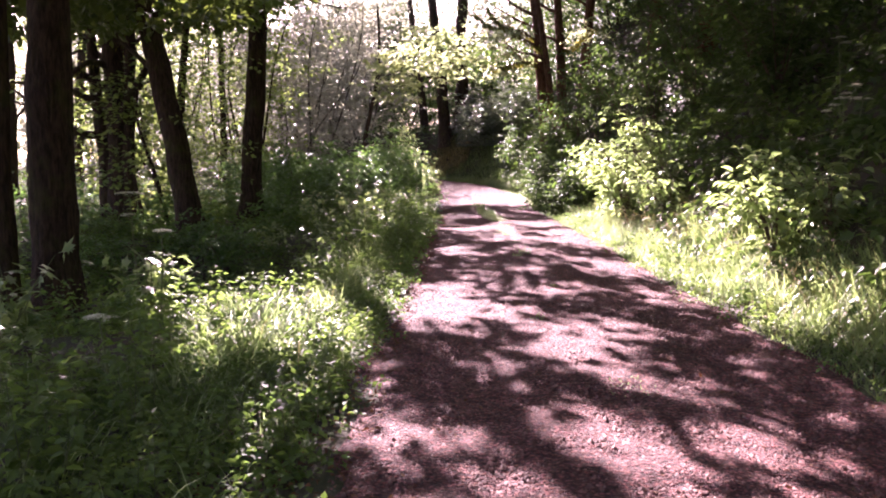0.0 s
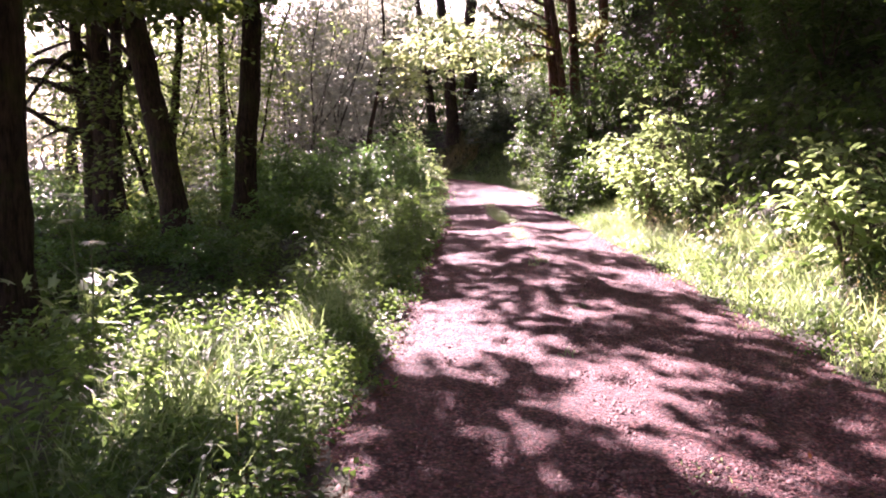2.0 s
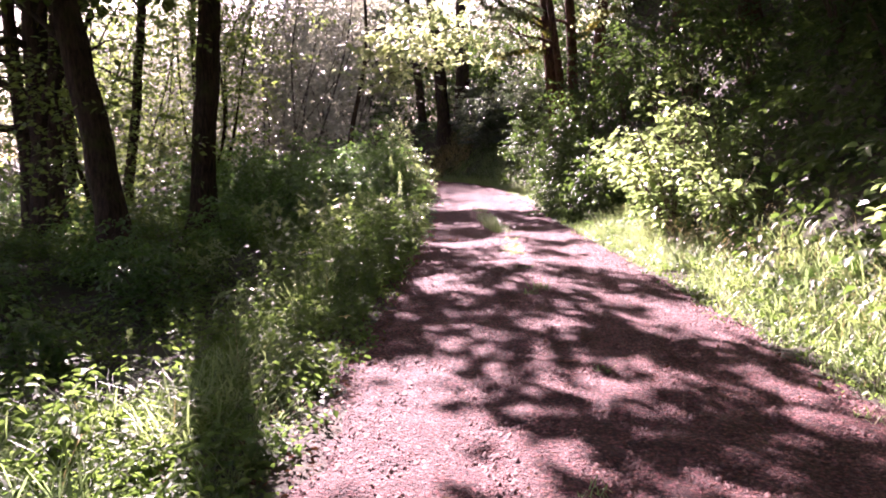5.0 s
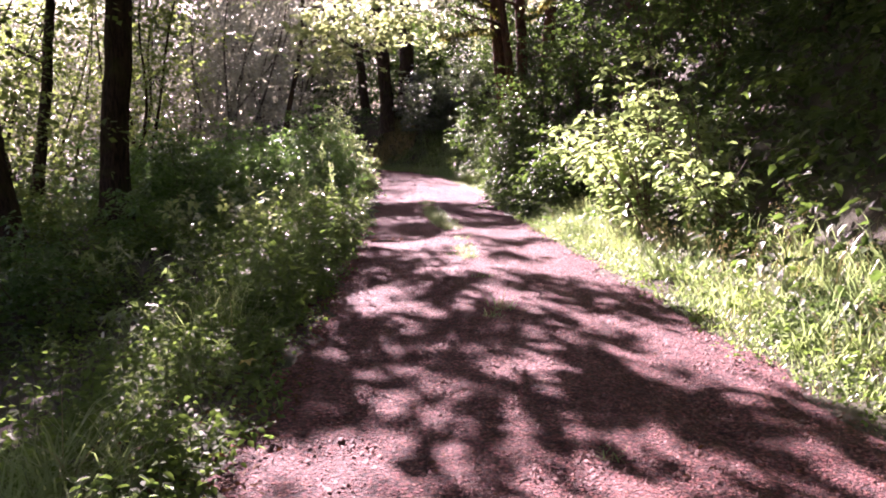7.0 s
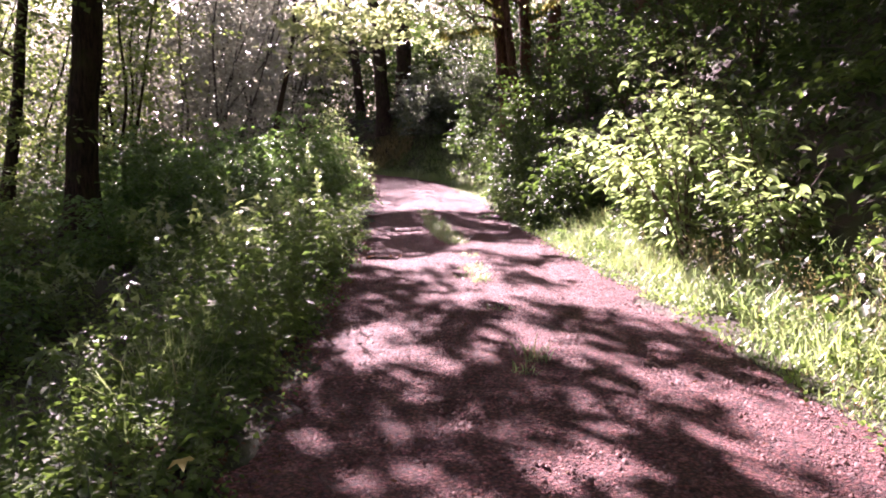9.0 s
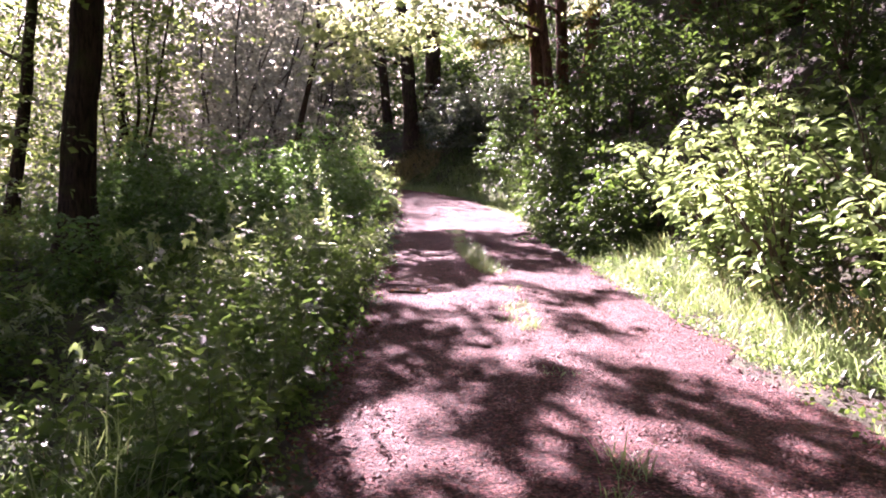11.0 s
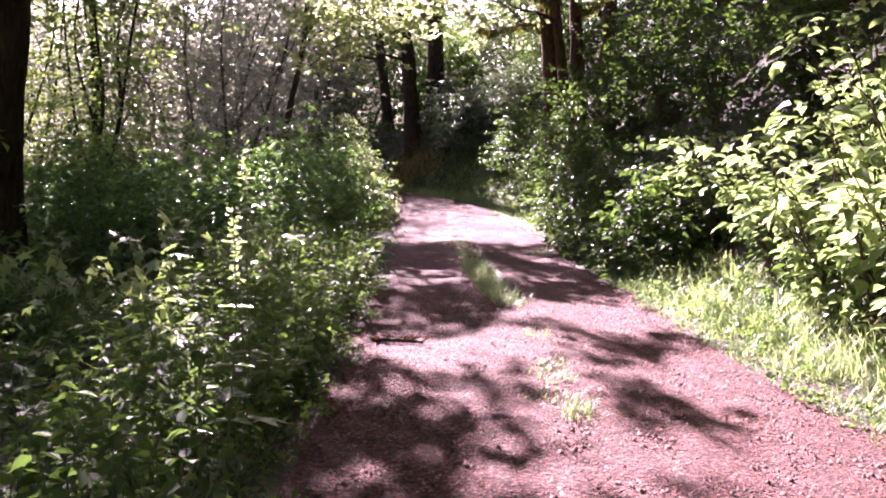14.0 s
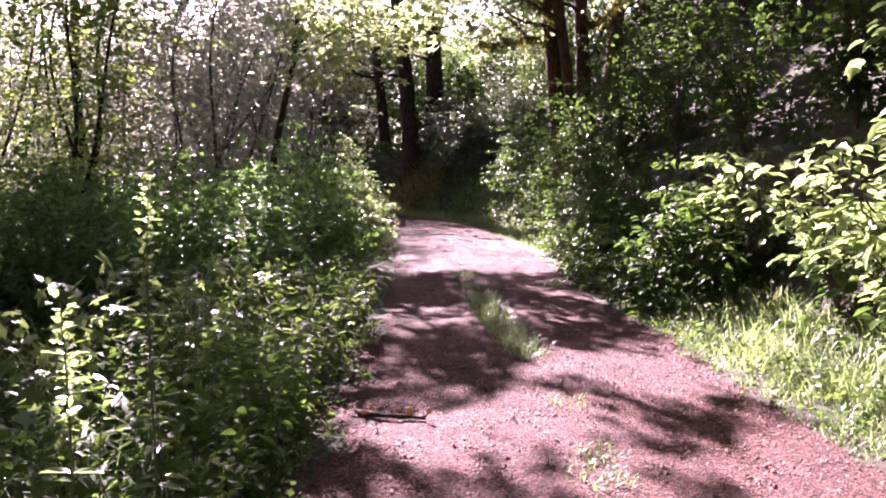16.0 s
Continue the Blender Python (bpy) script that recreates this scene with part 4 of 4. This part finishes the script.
# grass along both verges and down the middle of the road
G, H = [], []
for x0, x1, y0, y1, n, h0, h1, seed, cut in ((-2.5, -0.7, 5.6, 10.5, 6500, 0.14, 0.58, 51, -0.1), (-1.5, -0.62, 2, 26, 5000, 0.08, 0.3, 52, 0.0), (-3.5, -0.7, 14, 25, 1800, 0.2, 0.55, 53, 0.1),
                                             (2.98, 4.5, 4, 18, 15000, 0.18, 0.62, 54, -0.7), (2.95, 4.3, 18, 30, 11000, 0.18, 0.66, 55, -0.6), (-1.9, -0.75, 13.5, 23, 2200, 0.2, 0.7, 61, 0.0), (1.0, 3.9, 30, 52, 9000, 0.2, 0.6, 56, -0.9),
                                             (-1.6, -0.6, 26, 46, 2500, 0.15, 0.5, 57, -0.2), (-3.6, -1.0, 2, 7, 1300, 0.15, 0.5, 58, 0.1)):
    x, y = patchy(*scatter(x0, x1, y0, y1, n), 0.8, seed, cut)
    ok = np.abs(x - centre_x(y)) > HALF - 0.05
    x, y = x[ok], y[ok]
    hh = (h0 + (h1 - h0) * rng.random(len(x)) ** 1.3) * np.clip((np.abs(x - centre_x(y)) - HALF + 0.05) / 0.7, 0.22, 1)
    G.append(blades(x, y, hh, None, 0.013 if y0 in (4, 5.6) else 0.009 if y0 < 20 else 0.014, 0.5))
    k = rng.random(len(x)) < 0.05
    H.append(blades(x[k], y[k], hh[k] * 1.25, None, 0.006, 0.6))
x, y = scatter(-3.0, 0.6, 53.0, 56.0, 2600)             # pale grass on the cut slope at the bend
k = (x - centre_x(y) > 2.2) & (x - centre_x(y) < 5.2)
H.append(blades(x[k], y[k], 0.35 + 0.45 * rng.random(k.sum()), None, 0.03, 0.7))
G.append(blades(x[~k], y[~k], 0.3 + 0.3 * rng.random((~k).sum()), None, 0.03, 0.7))
x, y = scatter(-2.5, 3.2, 46.5, 53.0, 5000)             # shaded grass at the foot of that slope
k = (x - centre_x(y) > 1.9) & (x - centre_x(y) < 5.5)
G.append(blades(x[k], y[k], 0.25 + 0.35 * rng.random(k.sum()), None, 0.025, 0.7))
stuff("verge_grass", G, GRASS, "fresh green grass along the road verges", "grass")
stuff("dry_verge_grass", H, HAY, "dry straw-coloured grass stalks in the verge", "grass")

# small creeping leaves that knit the verge to the edge of the gravel
x, y = scatter(-2.3, -0.56, 2, 25, 3000)
x2, y2 = scatter(2.9, 3.4, 4, 26, 350)
x, y = np.concatenate([x, x2]), np.concatenate([y, y2])
x = x + 0.10 * soft_noise(y, y * 0, 0.5, 63)
c = np.stack([x, y, height(x, y) + 0.03 + 0.08 * rng.random(len(x))], 1)
stuff("creeping_herbs", [spray(c, 0.12, 9, 0.045, 0.35, "diamond", 0.3, 0.7, 0.9)], LEAF_LOW, "small creeping green leaves at the gravel's edge", "herbs")

# feathery grass heads over the verge below the bank
x, y = patchy(*scatter(3.3, 4.6, 5, 20, 750), 0.9, 59, -0.1)
hh = 0.4 + 0.4 * rng.random(len(x))
fx = [blades(x, y, hh, None, 0.004, 0.35)]
q = np.repeat(np.stack([x, y, height(x, y) + hh * 0.93], 1), 9, axis=0)
q += rng.normal(size=q.shape) * (0.03, 0.03, 0.06)
fx.append(leaves(q, rand_dirs(len(q)) * (1, 1, 0.5) + (0, 0, 0.5), rand_dirs(len(q)), 0.028, 0.007, "diamond"))
stuff("feathery_grass", fx, HAY, "pale feathery seeding grass on the verge", "grass")


def tuft(x, y, r, h, n, label="small green grass tuft growing in the gravel"):
    t = thing("grass_tuft", x, y, float(on_road(x, y)), label, "grass", "grass tufts on the road")
    a, q = rng.random(n) * 6.283, r * np.sqrt(rng.random(n))
    px, py = np.cos(a) * q, np.sin(a) * q * 1.5
    tagged(part("tuft", soup("tuft", [blades(px, py, h * (0.4 + 0.6 * rng.random(n)), np.full(n, -0.012), 0.008, 0.9)], GRASS), t), kind="stuff")
    m = max(6, n // 4)
    tagged(part("dead_grass", soup("dead_grass", [blades(px[:m], py[:m], h * (0.4 + 0.5 * rng.random(m)), np.full(m, -0.012), 0.006, 1.2)], HAY), t, "straw-coloured dead blades"), kind="stuff")


for x, y, r, h, n in ((1.22, 14.5, 0.14, 0.22, 60), (1.19, 18.45, 0.13, 0.24, 80), (1.15, 19.5, 0.20, 0.14, 90), (1.05, 18.9, 0.18, 0.10, 60), (1.24, 19.9, 0.16, 0.12, 60), (1.15, 23.2, 0.22, 0.22, 160),
                      (1.1, 23.8, 0.24, 0.24, 220), (1.05, 24.5, 0.26, 0.26, 260), (1.0, 25.3, 0.24, 0.28, 260), (0.98, 26.0, 0.25, 0.26, 240), (0.93, 26.8, 0.26, 0.26, 240), (0.95, 27.7, 0.28, 0.24, 240)):
    tuft(x, y, r, h, n)
for x, y, r, h, n in ( (0.9, 29.0, 0.25, 0.22, 180), (0.8, 30.6, 0.25, 0.22, 160), (1.1, 14.1, 0.1, 0.12, 30),
                      (1.25, 21.2, 0.16, 0.12, 60), (0.9, 8.2, 0.1, 0.08, 20), (1.35, 10.5, 0.1, 0.08, 20), (1.2, 16.6, 0.15, 0.09, 40), (1.3, 5.6, 0.2, 0.06, 50), (2.75, 9.4, 0.1, 0.12, 30)):
    tuft(x, y, r, h, n)

# loose stones, litter and twigs on the road
n = 34000
y = 3.2 + 21 * rng.random(n) ** 1.25
x = centre_x(y) + HALF * (2 * rng.random(n) - 1) * 0.98
r = 0.006 + 0.013 * rng.random(n) ** 2.4
oc = np.array([[1, 0, -0.3], [0, 1, -0.3], [-1, 0, -0.3], [0, -1, -0.3], [0, 0, 0.75]], float)
of = np.array([[0, 1, 4], [1, 2, 4], [2, 3, 4], [3, 0, 4]])
ang = rng.random(n) * 6.283
rot = np.stack([np.stack([np.cos(ang), -np.sin(ang)], -1), np.stack([np.sin(ang), np.cos(ang)], -1)], 1)
v = oc[None] * (1 + 0.28 * rng.normal(size=(n, 5, 3)))
v[..., :2] = np.einsum("nij,nkj->nki", rot, v[..., :2])
v[:, 4, :2] += 0.35 * rng.normal(size=(n, 2))
v = v * r[:, None, None] + np.stack([x, y, on_road(x, y) + r * 0.15], 1)[:, None]
stuff("loose_gravel", [(v.reshape(-1, 3), (of[None] + (np.arange(n) * 5)[:, None, None]).reshape(-1, 3))], PEBBLE, "loose reddish-grey gravel stones on the road", "gravel")

x, y = scatter(-1.3, -0.38, 2.5, 26, 4200)
x2, y2 = scatter(2.75, 3.7, 4, 26, 900)
x3, y3 = scatter(-0.4, 2.8, 3, 26, 500)
x, y = np.concatenate([x, x2, x3]), np.concatenate([y, y2, y3])
n = len(x)
P = np.stack([x, y, height(x, y) + 0.035 + 0.015 * rng.random(n)], 1)
stuff("fallen_leaves", [leaves(P, rand_dirs(n) * (1, 1, 0.15), np.tile((0, 0, 1.0), (n, 1)) + rng.normal(size=(n, 3)) * 0.35, 0.022 + 0.03 * rng.random(n), 0.02, "ovate")], LITTER, "dry brown and reddish fallen leaves at the road edge", "leaf litter")

t = thing("fallen_branch", -0.1, 20.8, float(on_road(-0.1, 20.8)), "dark rotten branch lying on the gravel", "branch")
part("branch", soup("branch", [tube(bend((-0.27, 0.05, 0.022), (0.22, -0.06, 0.02), 11, 0.12), np.linspace(0.026, 0.010, 11), 7, 0.2)], BARK, True), t)
for k in range(8):
    a = np.array([-0.26 + 0.06 * k, 0.03 - 0.01 * k, 0.022])
    part("twig", soup("twig", [tube(bend(a, a + (0.05 + 0.07 * rng.random(), (0.05 + 0.06 * rng.random()) * (-1) ** k, 0.02 + 0.03 * rng.random()), 6, 0.2), np.linspace(0.010, 0.003, 6), 5, 0.1)], BARK, True), t)
for k in range(12):
    a = np.array([[-0.26 + 0.5 * rng.random(), rng.normal() * 0.05, 0.03 + 0.02 * rng.random()]])
    part("dead_leaf", soup("dead_leaf", [leaves(a, rand_dirs(1) * (1, 1, 0.3), rand_dirs(1) + (0, 0, 1.0), 0.07, 0.04, "ovate")], LITTER), t, "curled dead brown leaf")
for x, y, s in ((-0.85, 12.2, 0.17), (-2.6, 19.2, 0.24)):
    t = thing("maple_leaf", x, y, float(height(x, y)) + (0.13 if s < 0.2 else 0.5), "yellowed maple leaf lying among the herbs", "leaf")
    part("blade", soup("blade", [leaves([(0, 0, 0)], [(0.3, -1, 0.1)], [(0, -0.5, 1.0)], s, s, "palm")], YELLOW), t)
    part("stalk", soup("stalk", [tube([(0, 0, 0), (0, 0.08, -0.05), (0, 0.13, -0.14)], [0.003, 0.002, 0.002], 4)], STEM), t)

# ---- woods beyond ----
def thicket_tree(x, y, h, stems, mat, label, leaf=0.17, clumps=240, bark=BARK_GREY, low=0.12, wide=1.7, per=9, puff=0.45, group="thin-stemmed trees"):
    """A clump of slender stems with small leaves all the way up."""
    t = thing("alder_tree", x, y, float(height(x, y)) - 0.1, label, "tree", group)
    cent = []
    for k in range(stems):
        a = rng.random() * 6.283
        p = bend((rng.normal() * 0.25, rng.normal() * 0.25, 0), (math.cos(a) * wide * 1.1, math.sin(a) * wide * 0.8, h * (0.8 + 0.3 * rng.random())), 12, 0.10)
        part("trunk", soup("trunk", [tube(p, np.linspace(0.075, 0.018, 12), 6, 0.04)], bark, True), t)
        m = clumps // stems
        u = low + (1 - low) * rng.random(m)
        cent.append(np.stack([np.interp(u, np.linspace(0, 1, 12), p[:, i]) for i in range(3)], 1) + rng.normal(size=(m, 3)) * (wide * 0.55, wide * 0.55, 0.5))
    cent = np.concatenate(cent)
    cent[:, 2] = np.maximum(cent[:, 2], 0.4)
    part("crown", soup("crown", [tiers(cent, puff, per, leaf, "diamond", 0.62, 0.5)], mat), t)


for x, y, h, st in ((-8.9, 50, 12, 4), (-10.2, 54, 13, 5), (-11.8, 48.5, 12, 4), (-8, 63, 13, 4), (-12.5, 52, 13, 4), (-8.8, 59, 14, 4), (-15.5, 50, 13, 4), (-19, 54, 14, 4), (-23, 50, 14, 4), (-12.5, 60, 14, 4),
                    (-28, 56, 15, 4), (-18, 63, 15, 4), (-8, 68, 15, 4), (-33, 48, 14, 4), (-26, 65, 15, 4), (-38, 60, 16, 4)):
    thicket_tree(x, y, h, st - 1, LEAF_FAR, "slender grey-stemmed tree with small leaves paled for backlit glimmer", 0.20, 330, wide=2.6, per=17, puff=0.75)
for x, y, h in ((-9.8, 36, 9), (-12, 33, 9), (-14, 36.5, 10), (-16.2, 39.5, 10), (-11.4, 40, 10), (-15, 43.5, 11), (-18.5, 45, 11), (-12.3, 45, 11), (-9.4, 25.2, 5.5), (-23, 37, 9), (-14, 12, 7)):
    thicket_tree(x, y, h, 2, LEAF_UNDER, "slim understory tree with drooping green sprays", 0.20, 120, BARK, 0.12, 2.3, 22, 0.85, "understory trees")
for x, y, h in ((-1.2, 68, 9), (-7.2, 71, 14), (2.5, 64, 8), (0.6, 65, 7), (3.2, 60.5, 6), (5.5, 60, 12), (7, 55, 11), (9.5, 50, 11), (-5, 72, 14), (12, 45, 11), (14, 30, 10), (15, 38, 11), (14.5, 20, 10), (12, 8, 9), (11, 55, 12), (16, 50, 12)):
    thicket_tree(x, y, h, 3, LEAF_HILL, "dark leafy tree on the wooded slope", 0.26, 430, BARK, 0.03, 2.6, 14, 0.7, "trees on the slope")

# far woods all round, too distant to tell tree from tree
far_c, far_s = [], []
# the stand behind the walk's start is unseen, added to block low sky light
for x0, x1, y0, y1, n, h in ((-75, -27, -10, 110, 1300, 12), (-34, -6, 66, 115, 2200, 12), (-9, 45, 76, 120, 1800, 15), (20, 60, -20, 90, 900, 14), (-30, 40, -75, -28, 1500, 16)):
    x, y = scatter(x0, x1, y0, y1, n)
    far_c.append(np.stack([x, y, height(x, y) + 0.5 + (h - 0.5) * rng.random(n) ** 0.9], 1)[: n * 3 // 4])
    m = n // 120
    for px, py in zip(x[:m], y[:m]):
        pz = float(height(px, py))
        far_s.append(tube(bend((px, py, pz - 0.2), (px + rng.normal() * 1.2, py + rng.normal(), pz + h * 0.95), 6, 0.03), np.linspace(0.2, 0.06, 6), 5))
stuff("far_trunks", far_s, BARK, "dark trunks of the distant woods", "woods")
stuff("far_foliage", [spray(np.concatenate(far_c), 1.7, 26, 0.55, 0.8, "diamond", 0.3, 0.7)], LEAF_FAR, "foliage of the distant woods, paled for backlit glimmer", "woods")

# maple bough over the road
t = thing("maple_tree", -4.6, 38.5, float(height(-4.6, 38.5)) - 0.1, "maple with a sunlit bough of large pale leaves over the road", "tree")
p = bend((0, 0, 0), (0.8, -0.5, 9), 12, 0.03)
part("trunk", soup("trunk", [tube(p, np.linspace(0.14, 0.05, 12), 9, 0.04)], BARK, True), t)
for a, b, e in ((7, (2.2, -3.2, 6.8), 0.045), (7, (3.0, -3.2, 6.0), 0.04), (6, (2.6, -3.4, 5.2), 0.04), (8, (3.6, -3.2, 7.4), 0.04), (8, (4.6, -3.2, 6.8), 0.04), (8, (5.9, -3.0, 6.2), 0.04), (9, (6.6, -2.8, 7.2), 0.04)):
    q = bend(p[a], b, 9, 0.05)
    part("limb", soup("limb", [tube(q, np.linspace(e, 0.008, 9), 6)], BARK, True), t)
    c = q[4:].repeat(8, axis=0) + rng.normal(size=(40, 3)) * (0.6, 0.5, 0.35)
    part("crown", soup("crown", [tiers(c, 0.34, 6, 0.27, "palm", 0.9, 0.4, 0.5)], LEAF_MAPLE), t, "large sunlit maple leaves")

# mossy boughs hanging from the bank trees
for (t, l), (dx, dy, dz), h in ((RIGHT[0], (-3.4, -1.6, 1.2), 10), (RIGHT[2], (-3.0, -1.0, 2.0), 9), (RIGHT[1], (2.0, -2.0, 0.8), 8), (RIGHT[4], (-3.0, -2.0, 1.0), 9), (RIGHT[0], (-2.6, -2.6, -0.4), 8)):
    off = np.array(t.location)
    a = l[h] - off
    q = bend(a, a + (dx, dy, dz), 14, 0.09)
    bough = part("bough", soup("bough", [tube(q, np.linspace(0.06, 0.015, 14), 6, 0.1)], BARK_RED, True), t)
    m = 900
    s = rng.random(m)
    c = np.stack([np.interp(s, np.linspace(0, 1, 14), q[:, i]) for i in range(3)], 1)
    part("moss", soup("moss", [leaves(c + rng.normal(size=(m, 3)) * 0.05, np.array([0, 0, -1.0]) + rng.normal(size=(m, 3)) * 0.25, rand_dirs(m), 0.12 + 0.25 * rng.random(m) ** 2, 0.03, "diamond")], MOSS), bough, "hanging yellow-green moss")
    c = q[5:].repeat(5, axis=0) + rng.normal(size=(45, 3)) * (0.5, 0.5, 0.35)
    part("crown", soup("crown", [spray(c, 0.3, 8, 0.15, 0.6, "diamond", 0.5, 0.7)], LEAF_MAPLE), t)

# closed leaf cover over and behind the place where the walk begins, unseen, added to deepen the shade
n = 2600
c = np.stack([*scatter(-20, 20, -30, 7, n), 9 + 6 * rng.random(n)], 1)
c = c[c[:, 2] - height(c[:, 0], c[:, 1]) > 3]
near = [i for i, (_, l) in enumerate(BIG) if l[0][1] < 10]
owner = np.argmin(((c[:, None, :2] - np.array([BIG[i][1][0][:2] for i in near])[None]) ** 2).sum(-1), axis=1)
for k, i in enumerate(near):
    give_crown(BIG[i][0], [spray(c[owner == k], 0.7, 10, 0.3, 0.6, "diamond", 0.3, 0.7)], LEAF_TREE)
